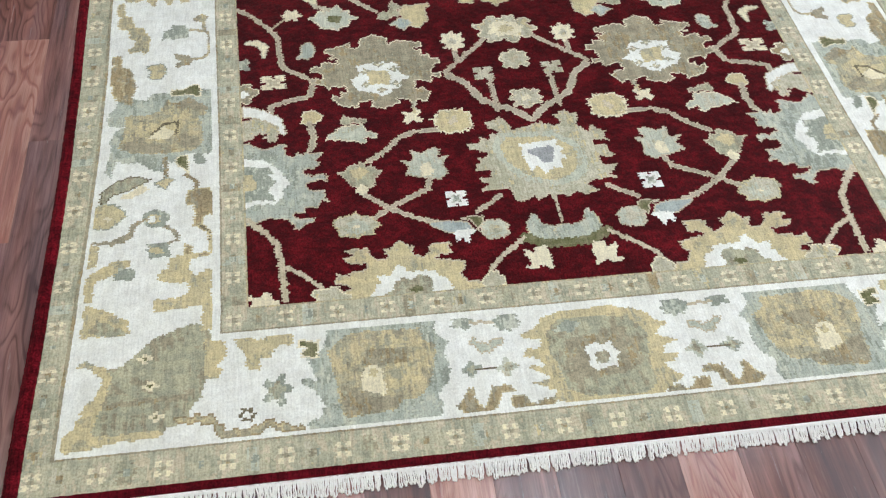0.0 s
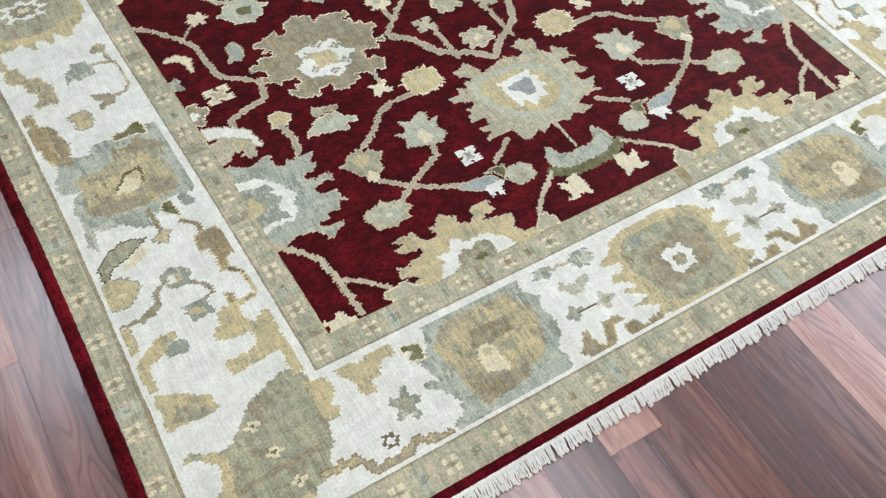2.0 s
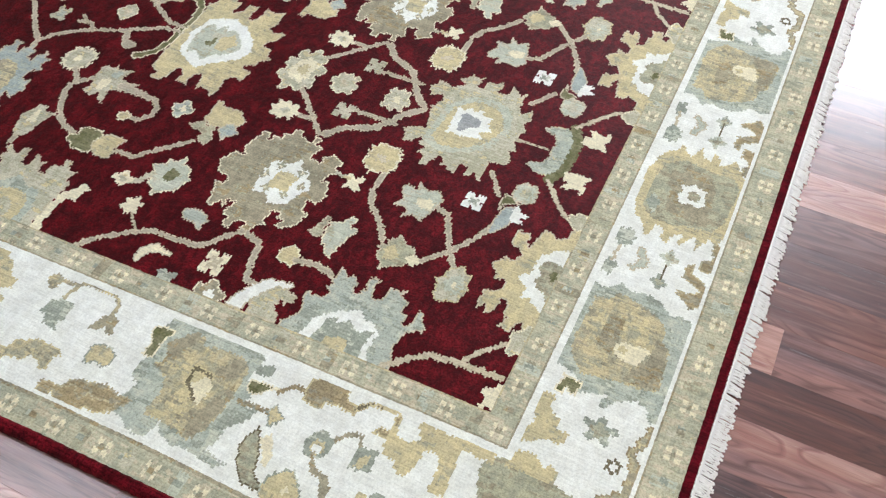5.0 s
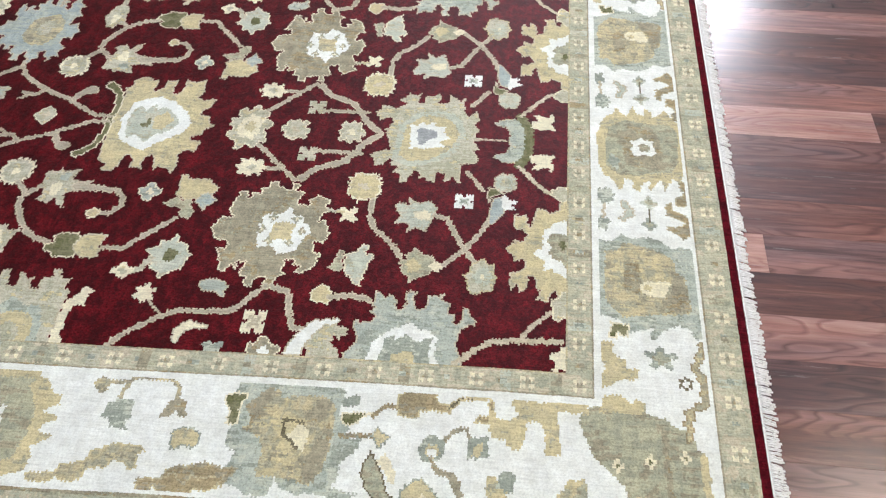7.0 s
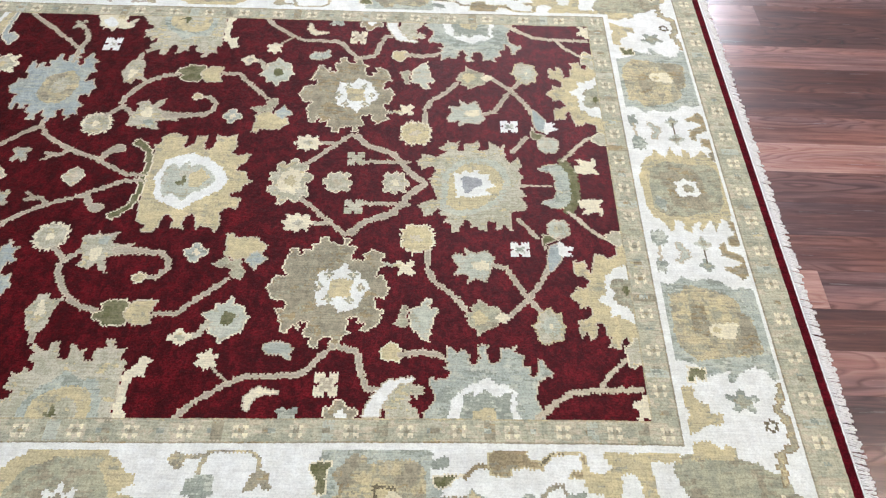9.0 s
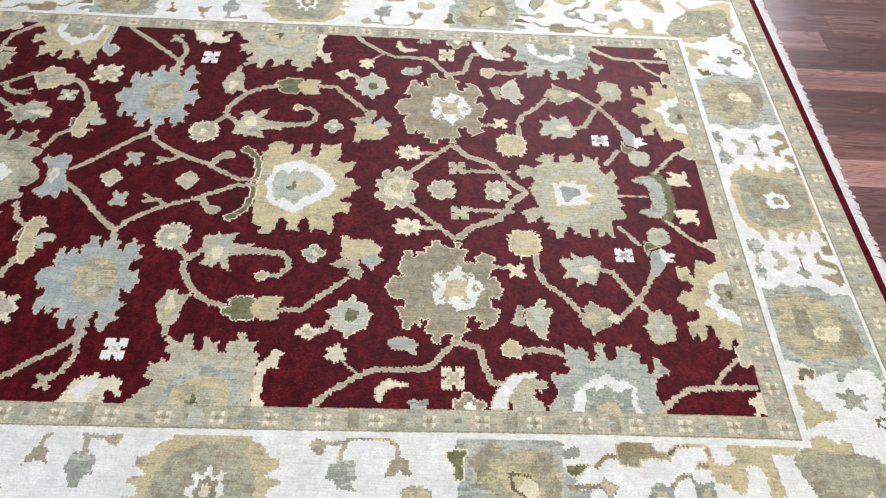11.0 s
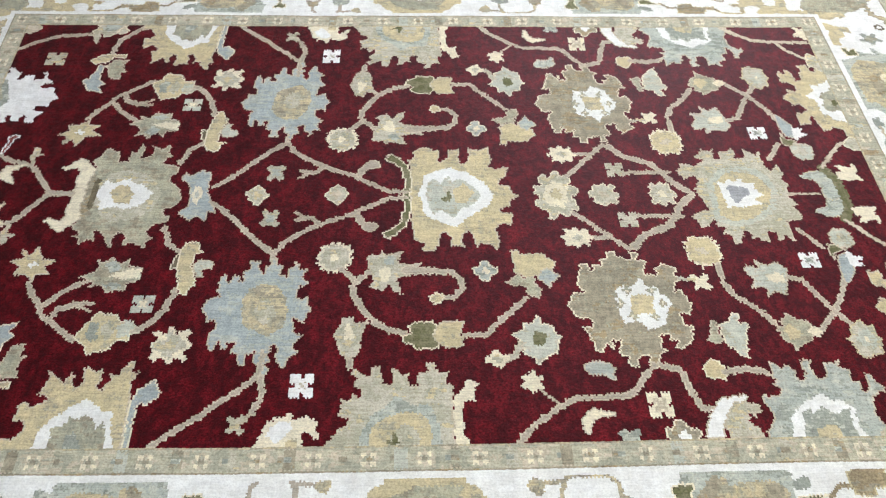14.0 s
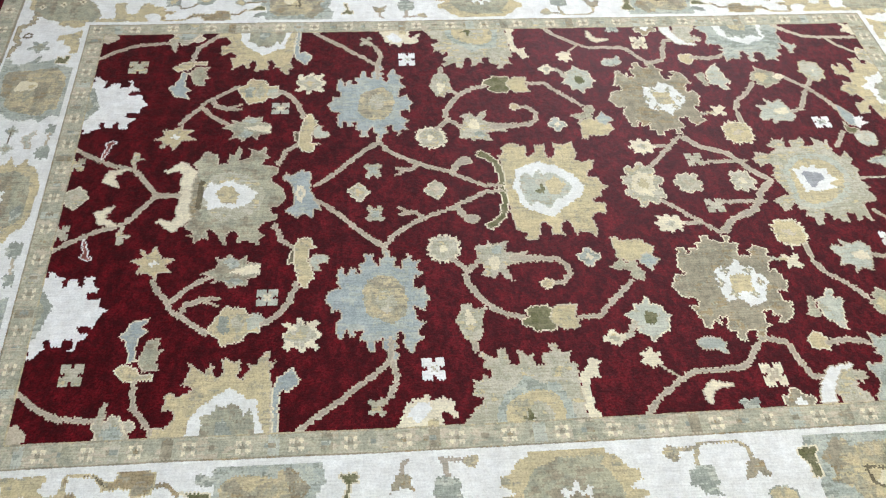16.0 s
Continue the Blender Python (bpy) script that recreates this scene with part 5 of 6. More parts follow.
# side borders
patch("border_flower", [(-1.045, 0.704), (-1.019, 0.690), (-0.986, 0.683), (-0.970, 0.707), (-0.933, 0.704), (-0.892, 0.695), (-0.866, 0.712), (-0.821, 0.705), (-0.798, 0.694), (-0.805, 0.647), (-0.803, 0.560), (-0.812, 0.491), (-0.845, 0.476), (-0.877, 0.487), (-0.916, 0.458), (-0.939, 0.468), (-0.933, 0.434), (-0.954, 0.430), (-0.994, 0.470), (-1.014, 0.466), (-1.044, 0.476), (-1.052, 0.443), (-1.052, 0.419), (-1.070, 0.448), (-1.065, 0.486), (-1.061, 0.514), (-1.067, 0.546), (-1.053, 0.583), (-1.033, 0.588), (-1.055, 0.597), (-1.078, 0.597), (-1.075, 0.640)], "paleblue", inner=[("tan", [(-1.037, 0.631), (-0.986, 0.627), (-0.951, 0.638), (-0.934, 0.678), (-0.897, 0.649), (-0.844, 0.651), (-0.834, 0.620), (-0.854, 0.610), (-0.845, 0.555), (-0.843, 0.526), (-0.867, 0.497), (-0.914, 0.493), (-0.963, 0.494), (-1.016, 0.504), (-1.044, 0.523), (-1.036, 0.569), (-1.034, 0.602)]), ("taupe", [(-0.882, 0.680), (-0.829, 0.641), (-0.837, 0.625), (-0.891, 0.639), (-0.936, 0.668), (-0.916, 0.664)]), ("taupe", [(-1.041, 0.541), (-0.994, 0.541), (-0.949, 0.522), (-0.904, 0.502), (-0.946, 0.493), (-1.001, 0.504), (-1.038, 0.513)]), ("taupe", [(-0.891, 0.560), (-0.851, 0.526), (-0.868, 0.504), (-0.908, 0.521), (-0.915, 0.546)]), ("wheat", [(-0.919, 0.629), (-0.892, 0.614), (-0.903, 0.565), (-0.931, 0.570), (-0.964, 0.570), (-0.983, 0.574), (-0.983, 0.598), (-0.947, 0.594)]), ("cream", [(-0.941, 0.584), (-0.911, 0.565), (-0.923, 0.546), (-0.953, 0.541), (-0.979, 0.548)])], sym="xy", clip="border")
stroke("outline", [(-0.970, 0.559), (-0.942, 0.591), (-0.906, 0.596), (-0.910, 0.555)], 0.007, "umber", edge=None, sym="xy", clip="border")
patch("border_flower", [(-0.822, 1.301), (-0.821, 1.202), (-0.826, 1.156), (-0.843, 1.113), (-0.874, 1.090), (-0.879, 1.069), (-0.900, 1.068), (-0.908, 1.089), (-0.922, 1.096), (-0.927, 1.064), (-0.940, 1.062), (-0.948, 1.086), (-0.968, 1.087), (-0.972, 1.059), (-0.986, 1.066), (-1.001, 1.095), (-1.025, 1.080), (-1.052, 1.087), (-1.067, 1.126), (-1.081, 1.188)], "wheat", inner=[("khaki", [(-0.842, 1.293), (-0.843, 1.193), (-0.870, 1.140), (-0.923, 1.111), (-0.976, 1.111), (-1.027, 1.120), (-1.063, 1.196)])], sym="xy", clip="border")
blob("border_star", (-0.957, 1.208), (0.058, 0.040), 8, 0.3, [(1, "ivory"), (0.62, "taupe", 8, 0.2), (0.3, "cream")], clip="border")
patch("leaf", [(-0.922, 1.498), (-0.883, 1.499), (-0.870, 1.490), (-0.864, 1.475), (-0.877, 1.446), (-0.922, 1.439), (-0.924, 1.457), (-0.954, 1.462), (-0.953, 1.480), (-0.922, 1.489)], "greyblue", clip="border")
patch("leaf", [(-0.923, 0.972), (-0.891, 0.968), (-0.878, 0.945), (-0.882, 0.914), (-0.924, 0.910), (-0.930, 0.921), (-0.952, 0.909), (-0.946, 0.949), (-0.926, 0.955)], "greyblue", clip="border")
patch("arrow_leaf", [(-0.900, 1.587), (-0.864, 1.577), (-0.857, 1.562), (-0.864, 1.547), (-0.903, 1.537), (-0.890, 1.559)], "taupe", clip="border")
patch("arrow_leaf", [(-0.915, 0.856), (-0.879, 0.841), (-0.869, 0.824), (-0.879, 0.806), (-0.912, 0.799), (-0.916, 0.813), (-0.901, 0.824), (-0.916, 0.838)], "taupe", clip="border")
stroke("vine", [(-0.857, 1.561), (-0.837, 1.560), (-0.817, 1.544), (-0.813, 1.487), (-0.837, 1.473), (-0.868, 1.468)], 0.010, "sage", edge=None, clip="border")
stroke("vine", [(-0.832, 1.474), (-0.833, 1.424)], 0.009, "sage", edge=None, clip="border")
patch("bud", [(-0.830, 1.435), (-0.828, 1.419), (-0.817, 1.416), (-0.825, 1.401), (-0.844, 1.402), (-0.855, 1.411), (-0.849, 1.424)], "tan", clip="border")
stroke("vine", [(-0.869, 0.827), (-0.838, 0.832), (-0.824, 0.852), (-0.823, 0.929), (-0.837, 0.940), (-0.876, 0.946)], 0.010, "tan", edge=None, clip="border")
stroke("vine", [(-0.837, 0.940), (-0.838, 0.981)], 0.009, "tan", edge=None, clip="border")
patch("bud", [(-0.843, 1.015), (-0.827, 0.999), (-0.837, 0.973), (-0.857, 0.980), (-0.870, 0.991), (-0.860, 1.005)], "tan", clip="border")
patch("leaf", [(-0.990, 0.814), (-0.951, 0.820), (-0.937, 0.803), (-0.936, 0.786), (-0.941, 0.772), (-0.947, 0.756), (-0.973, 0.759), (-0.987, 0.772), (-0.975, 0.787), (-0.989, 0.800)], "wheat", rim="greyblue", sym="xy", clip="border")
patch("tab", [(-0.924, 0.716), (-0.899, 0.712), (-0.868, 0.729), (-0.850, 0.727), (-0.847, 0.705), (-0.848, 0.679), (-0.894, 0.693), (-0.917, 0.687), (-0.927, 0.702)], "olive", rim="cream", clip="border")
patch("step_scroll", [(-1.073, 0.814), (-1.034, 0.807), (-1.023, 0.785), (-1.020, 0.755), (-1.011, 0.734), (-1.020, 0.692), (-1.019, 0.661), (-1.053, 0.687), (-1.071, 0.701), (-1.062, 0.742), (-1.081, 0.780)], "bronze", rim="tan", sym="xy", clip="border")
patch("tab", [(-0.849, 1.693), (-0.851, 1.655), (-0.874, 1.646), (-0.878, 1.664), (-0.903, 1.668), (-0.922, 1.673), (-0.923, 1.684), (-0.904, 1.685), (-0.878, 1.676), (-0.869, 1.686)], "olive", rim="cream", clip="border")
patch("step_scroll", [(-1.075, 1.072), (-1.056, 1.085), (-1.052, 1.025), (-1.033, 1.020), (-1.024, 0.972), (-1.005, 0.967), (-0.991, 0.943), (-0.981, 0.929), (-0.984, 0.870), (-0.998, 0.858), (-1.005, 0.870), (-1.036, 0.866), (-1.043, 0.878), (-1.023, 0.898), (-1.021, 0.916), (-1.036, 0.923), (-1.044, 0.965), (-1.069, 0.968), (-1.071, 1.012), (-1.060, 1.021), (-1.075, 1.027)], "tan", rim="wheat", sym="xy", clip="border")
patch("step_scroll", [(-1.086, 0.857), (-1.054, 0.861), (-1.051, 0.811), (-1.042, 0.797), (-1.038, 0.787), (-1.053, 0.778), (-1.054, 0.760), (-1.039, 0.753), (-1.046, 0.740), (-1.033, 0.687), (-1.063, 0.702), (-1.076, 0.716), (-1.073, 0.739), (-1.086, 0.752), (-1.080, 0.787), (-1.090, 0.795), (-1.073, 0.822), (-1.085, 0.835)], "bronze", rim="tan", sym="xy", clip="border")
stroke("scroll", [(-0.884, 0.413), (-0.862, 0.391), (-0.859, 0.360)], 0.010, "bronze", edge=None, sym="xy", clip="border")
patch("step_scroll", [(-0.882, 0.360), (-0.829, 0.367), (-0.820, 0.322), (-0.824, 0.282), (-0.843, 0.273), (-0.847, 0.243), (-0.865, 0.244), (-0.864, 0.311), (-0.884, 0.315)], "bronze", rim="wheat", sym="xy", clip="border")
stroke("scroll", [(-0.853, 0.250), (-0.833, 0.232), (-0.827, 0.166)], [0.014, 0.010, 0.010], "umber", edge='wheat', sym="xy", clip="border")
patch("scroll", [(-0.882, 0.196), (-0.864, 0.183), (-0.867, 0.168), (-0.828, 0.166), (-0.832, 0.153), (-0.856, 0.152), (-0.912, 0.158), (-0.882, 0.162)], "bronze", rim="wheat", sym="xy", clip="border")
patch("scroll", [(-0.912, 0.158), (-0.882, 0.162), (-0.874, 0.146), (-0.884, 0.115), (-0.858, 0.098), (-0.829, 0.112), (-0.826, 0.050), (-0.833, 0.014), (-0.864, 0.019), (-0.875, 0.085), (-0.895, 0.097), (-0.910, 0.084), (-0.931, 0.095), (-0.935, 0.113), (-0.915, 0.120)], "wheat", sym="xy", clip="border")
patch("leaf", [(-0.866, 0.043), (-0.864, 0.013), (-0.939, 0.010), (-0.942, 0.043)], "wheat", sym="xy", clip="border")
patch("tab", [(-0.907, 0.480), (-0.879, 0.481), (-0.876, 0.414), (-0.882, 0.413), (-0.891, 0.436), (-0.907, 0.448)], "olive", rim="cream", sym="xy", clip="border")
patch("leaf", [(-0.852, 0.487), (-0.838, 0.456), (-0.842, 0.441), (-0.861, 0.447), (-0.868, 0.479)], "greyblue", sym="xy", clip="border")
patch("leaf", [(-0.971, 0.490), (-0.963, 0.467), (-0.949, 0.446), (-0.956, 0.429), (-0.974, 0.448), (-0.992, 0.469)], "greyblue", sym="xy", clip="border")
stroke("stem", [(-0.933, 0.475), (-0.931, 0.412)], 0.010, "bronze", edge=None, sym="xy", clip="border")
patch("diamond", [(-0.931, 0.412), (-0.907, 0.400), (-0.930, 0.370), (-0.958, 0.388)], "wheat", rim="greyblue", sym="xy", clip="border")
stroke("vine", [(-0.933, 0.259), (-0.907, 0.241), (-0.897, 0.223), (-0.900, 0.210), (-0.917, 0.201)], 0.009, "taupe", edge=None, sym="xy", clip="border")
stroke("vine", [(-0.977, 0.276), (-0.997, 0.262), (-0.996, 0.233), (-1.009, 0.222), (-1.037, 0.212)], 0.010, "taupe", edge=None, sym="xy", clip="border")
patch("blossom", [(-0.956, 0.310), (-0.928, 0.301), (-0.914, 0.281), (-0.927, 0.256), (-0.951, 0.251), (-0.974, 0.268), (-0.974, 0.294)], "greyblue", inner=[("wheat", [(-0.955, 0.296), (-0.937, 0.288), (-0.938, 0.269), (-0.954, 0.263), (-0.968, 0.280)]), ("ivory", [(-0.958, 0.291), (-0.946, 0.285), (-0.948, 0.270), (-0.962, 0.271), (-0.966, 0.283)])], sym="xy", clip="border")
patch("step_blossom", [(-0.961, 0.205), (-0.916, 0.204), (-0.911, 0.163), (-0.928, 0.164), (-0.956, 0.156)], "greyblue", inner=[("wheat", [(-0.955, 0.194), (-0.927, 0.188), (-0.927, 0.172), (-0.953, 0.175)])], sym="xy", clip="border")
patch("pod", [(-1.076, 0.373), (-1.044, 0.408), (-1.010, 0.423), (-0.983, 0.417), (-0.963, 0.407), (-0.985, 0.389), (-1.003, 0.377), (-1.033, 0.368), (-1.052, 0.357), (-1.059, 0.325), (-1.072, 0.336)], "khaki", rim="umber", sym="xy", clip="border")
patch("pod", [(-0.982, 0.391), (-0.967, 0.378), (-0.984, 0.359), (-1.006, 0.348), (-1.026, 0.352), (-1.024, 0.363), (-1.002, 0.375)], "cream", sym="xy", clip="border")
patch("blossom", [(-1.086, 0.262), (-1.083, 0.334), (-1.060, 0.342), (-1.029, 0.328), (-1.008, 0.295), (-1.027, 0.270), (-1.045, 0.258)], "wheat", rim="greyblue", inner=[("cream", [(-1.060, 0.289), (-1.053, 0.300), (-1.040, 0.290), (-1.047, 0.282)])], sym="xy", clip="border")
stroke("vine", [(-1.076, 0.218), (-1.035, 0.217), (-0.999, 0.240), (-0.988, 0.270), (-0.969, 0.280)], 0.009, "taupe", edge=None, sym="xy", clip="border")
patch("tab", [(-1.083, 0.216), (-1.062, 0.214), (-1.061, 0.149), (-1.078, 0.148)], "wheat", rim="tan", sym="xy", clip="border")
patch("scroll", [(-1.078, 0.049), (-1.079, 0.116), (-1.070, 0.129), (-1.054, 0.140), (-1.032, 0.157), (-1.018, 0.163), (-0.993, 0.161), (-0.992, 0.142), (-1.017, 0.122), (-1.038, 0.113), (-1.057, 0.105), (-1.062, 0.049)], "wheat", sym="xy", clip="border")
patch("leaf", [(-1.021, 0.128), (-1.011, 0.141), (-0.989, 0.135), (-0.978, 0.120), (-0.986, 0.100), (-1.022, 0.107)], "greyblue", sym="xy", clip="border")
patch("scroll", [(-0.927, 0.122), (-0.910, 0.124), (-0.909, 0.161), (-0.882, 0.161), (-0.847, 0.168), (-0.871, 0.139), (-0.870, 0.115), (-0.855, 0.096), (-0.840, 0.115), (-0.822, 0.114), (-0.826, 0.042), (-0.811, 0.028), (-0.824, -0.044), (-0.844, -0.048), (-0.842, 0.021), (-0.860, 0.036), (-0.890, 0.022), (-0.933, 0.018), (-0.935, 0.038), (-0.905, 0.040), (-0.866, 0.052), (-0.862, 0.087), (-0.890, 0.082), (-0.922, 0.090)], "wheat", sym="xy", clip="border")
patch("corner_leaf", [(-1.074, 0.045), (-1.032, 0.024), (-0.984, -0.011), (-0.981, -0.041), (-1.024, -0.043), (-1.074, -0.041)], "wheat", inner=[("khaki", [(-1.059, -0.032), (-1.048, -0.002), (-0.998, -0.024), (-0.985, -0.040), (-1.024, -0.043)])], sym="xy", clip="border")


def guard_band(middle_u, middle_v, step, tints):
    """Little four-petalled blossoms between tinted blocks, all round a guard."""
    span_u, span_v = middle_u, L / 2 + middle_v
    for mu in (1, -1):
        n = round(2 * span_v / step)
        for i in range(n + 1):
            guard_piece(mu * span_u, L / 2 - span_v + 2 * span_v * i / n, i, tints)
    for at_v in (-middle_v, L + middle_v):
        n = round(2 * span_u / step)
        for i in range(1, n):
            guard_piece(-span_u + 2 * span_u * i / n, at_v, i, tints)


def guard_piece(u, v, i, tints):
    got = window_of(u - 0.06, u + 0.06, v - 0.06, v + 0.06, 1, 0)
    if got is None:
        return
    r, c, uu, vv = got
    du, dv = np.abs(uu - u), np.abs(vv - v)
    band = np.isin(owner[r, c], GUARDS)
    lay("guard_block", _where(r, c, band & ((np.abs(du - 0.052) < 0.016) & (dv < 0.024) | (np.abs(dv - 0.052) < 0.016) & (du < 0.024)) & (np.where(np.abs(dv - 0.052) < 0.016, vv > v, uu > u)) & ((dv < 0.03) | (np.abs(u) > 0.76))), tints[i % len(tints)])
    at = lay("guard_blossom", _where(r, c, band & (np.abs(du - 0.010) < 0.0055) & (np.abs(dv - 0.010) < 0.0055)), "cream")
    lay("guard_blossom", _where(r, c, band & (np.abs(du + dv - 0.018) < 0.004) & (np.minimum(du, dv) < 0.004)), "sand", at)
    lay("guard_blossom", _where(r, c, band & (du < 0.0055) & (dv < 0.0055)), "taupe", at)
    for s in (-1, 1):
        for a, b in ((s * 0.052, 0.0), (0.0, s * 0.052)):
            dot = (np.abs(uu - u - a) < 0.006) & (np.abs(vv - v - b) < 0.009)
            if (i + s) % 3:
                lay("guard_spot", _where(r, c, band & dot), "greyblue" if i % 2 else "taupe", at)


GUARDS = [i for i, (n, _) in enumerate(PARTS) if n in ("inner_guard", "outer_guard")]
guard_band((HALF + GUARD_IN) / 2, END_IN / 2, 0.112, ("khaki", "palesage", "guard", "taupe", "beige"))
guard_band((BORDER_OUT + 0.008 + GUARD_OUT) / 2, (END_OUT + 0.008 + END_GUARD) / 2, 0.112, ("beige", "khaki", "guard", "palesage"))

rug = tagged(new("rug"), "hand-knotted burgundy wool rug with ivory floral border on wooden floor", "rug")


def drift(length, height, seed):
    """Even noise in streaks, so many knots long and high."""
    a = np.random.RandomState(seed).rand(NV, NU)
    for axis, n in ((1, length), (0, height)):
        pad = [(0, 0), (0, 0)]
        pad[axis] = (n, 0)
        run = np.cumsum(np.pad(a, pad, mode="wrap"), axis)
        a = np.diff(run, axis=axis)[:, :] if n == 1 else (run[n:] - run[:-n] if axis == 0 else run[:, n:] - run[:, :-n])
    rank = np.empty(a.size)
    rank[np.argsort(a.ravel())] = np.linspace(0, 1, a.size)
    return rank.reshape(a.shape)


def dye_lots():
    """Knots tied from another skein: short streaks inside the blossoms and bands."""
    streaks, patches = drift(2, 6, 3), drift(9, 9, 4)
    mixed = 0.55 * streaks + 0.45 * patches
    for one, other, share in (("tan", "taupe", 0.18), ("tan", "wheat", 0.14), ("khaki", "beige", 0.22), ("khaki", "taupe", 0.24), ("taupe", "khaki", 0.22), ("taupe", "bronze", 0.16),
                              ("wheat", "tan", 0.16), ("beige", "khaki", 0.2), ("beige", "wheat", 0.1), ("paleblue", "greyblue", 0.24), ("paleblue", "palesage", 0.2),
                              ("greyblue", "palesage", 0.22), ("blue", "paleblue", 0.3), ("guard", "khaki", 0.2), ("guard", "greyblue", 0.06), ("guard", "sand", 0.2), ("bronze", "taupe", 0.25), ("palesage", "beige", 0.2)):
        a, b = COLOURS.index(one), COLOURS.index(other)
        field = mixed if COLOURS.index(other) % 2 else 1 - np.roll(mixed, 40, 1)
        was = dye0 == a
        if was.any():
            cut = np.quantile(field[was], 1 - share)
            dye[was & (field > cut)] = b


dye0 = dye.copy()
dye_lots()


GROUNDS = ("field", "main_border", "border_line", "edge_band", "inner_guard", "outer_guard", "guard_block", "guard_blossom", "guard_spot", "square_blossom")


def islands():
    """A number for each connected stretch of one part's knots."""
    label = np.arange(owner.size).reshape(owner.shape)
    across, down = owner[:, 1:] == owner[:, :-1], owner[1:] == owner[:-1]
    while True:
        was = label.copy()
        low = np.minimum(label[:, 1:], label[:, :-1])
        label[:, 1:] = np.where(across, low, label[:, 1:])
        label[:, :-1] = np.where(across, np.minimum(low, label[:, :-1]), label[:, :-1])
        low = np.minimum(label[1:], label[:-1])
        label[1:] = np.where(down, low, label[1:])
        label[:-1] = np.where(down, np.minimum(low, label[:-1]), label[:-1])
        label = label.ravel()[label]
        if (label == was).all():
            return label


def pieces():
    """A number for each part, and one of its own for each stretch of a motif that another motif cuts off."""
    for _ in range(3):
        # stray knots belong to the part beside them
        label = islands()
        stray = (np.bincount(label.ravel(), minlength=owner.size)[label] < 12) & ~np.array([n in GROUNDS for n, _ in PARTS])[owner]
        for _ in range(12):
            owner[:, 1:] = np.where(stray[:, 1:], owner[:, :-1], owner[:, 1:])
    ground = np.array([n in GROUNDS for n, _ in PARTS])[owner]
    return np.where(ground, owner, islands() + len(PARTS))


def knot_meshes():
    """One mesh for each part of the design, a face for each knot, on one uneven pile."""
    rng = np.random.RandomState(5)
    uu, vv = np.meshgrid(np.arange(NU + 1) * KNOT - NU * KNOT / 2, VC[0] - KNOT / 2 + np.arange(NV + 1) * KNOT)
    uu = uu + rng.uniform(-0.0008, 0.0008, uu.shape)
    vv = vv + rng.uniform(-0.0006, 0.0006, uu.shape)
    x, y = weave(uu, vv)
    z = PILE + rng.uniform(-0.00045, 0.00045, uu.shape) + 0.0006 * np.sin(vv * 23 + 2 * np.sin(uu * 3))
    flat = np.stack([x, y, z], -1).reshape(-1, 3)
    which = pieces()
    order = np.argsort(which.ravel(), kind="stable")
    ids, first = np.unique(which.ravel()[order], return_index=True)
    for cells in np.split(order, first[1:]):
        k = owner.ravel()[cells[0]]
        r, c = cells // NU, cells % NU
        base = r * (NU + 1) + c
        quad = np.stack([base, base + 1, base + NU + 2, base + NU + 1], 1)
        points, faces = np.unique(quad, return_inverse=True)
        colours, slot = np.unique(dye.ravel()[cells], return_inverse=True)
        name, label = PARTS[k]
        me = bpy.data.meshes.new(name)
        n = len(cells)
        me.vertices.add(len(points))
        me.vertices.foreach_set("co", flat[points].ravel())
        me.loops.add(4 * n)
        me.loops.foreach_set("vertex_index", faces.ravel().astype(np.int32))
        me.polygons.add(n)
        me.polygons.foreach_set("loop_start", np.arange(n, dtype=np.int32) * 4)
        for d in colours:
            me.materials.append(WOOL[COLOURS[d]])
        me.polygons.foreach_set("material_index", slot.ravel().astype(np.int32))
        me.update()
        me.validate()
        ob = new(name, me)
        ob.parent = rug
        if label:
            ob["label"] = label


knot_meshes()


def rug_slab():
    """The woven body under the pile."""
    n = 60
    ring = [(-1.172, t) for t in np.linspace(-END_RED, L + END_RED, n)] + [(t, L + END_RED) for t in np.linspace(-1.172, 1.172, n)][1:]
    ring += [(1.172, t) for t in np.linspace(L + END_RED, -END_RED, n)][1:] + [(t, -END_RED) for t in np.linspace(1.172, -1.172, n)][1:-1]
    ring = np.array(ring)
    x, y = weave(ring[:, 0], ring[:, 1])
    m = len(ring)
    verts = [(a, b, z) for z in (0.001, PILE - 0.002) for a, b in zip(x, y)]
    faces = [tuple(range(m, 2 * m)), tuple(range(m - 1, -1, -1))] + [(i, (i + 1) % m, m + (i + 1) % m, m + i) for i in range(m)]
    new("backing", mesh_of("backing", verts, faces, [backing_mat.m])).parent = rug


rug_slab()


def tube(path, radius, sides=8, squash=1.0):
    """Vertices and faces of a tube along a path (radius: a number or one for each point)."""
    verts, faces = [], []
    for i, p in enumerate(path):
        p = Vector(p)
        d = (Vector(path[min(i + 1, len(path) - 1)]) - Vector(path[max(i - 1, 0)])).normalized()
        side = d.cross(Vector((0, 0, 1))).normalized()
        up = side.cross(d)
        rad = radius[i] if isinstance(radius, list) else radius
        for j in range(sides):
            a = 2 * math.pi * j / sides
            verts.append(p + rad * (math.cos(a) * side + squash * math.sin(a) * up))
    for i in range(len(path) - 1):
        for j in range(sides):
            k = (j + 1) % sides
            faces.append((i * sides + j, i * sides + k, (i + 1) * sides + k, (i + 1) * sides + j))
    faces += [tuple(range(sides - 1, -1, -1)), tuple(range(len(verts) - sides, len(verts)))]
    return [tuple(v) for v in verts], faces


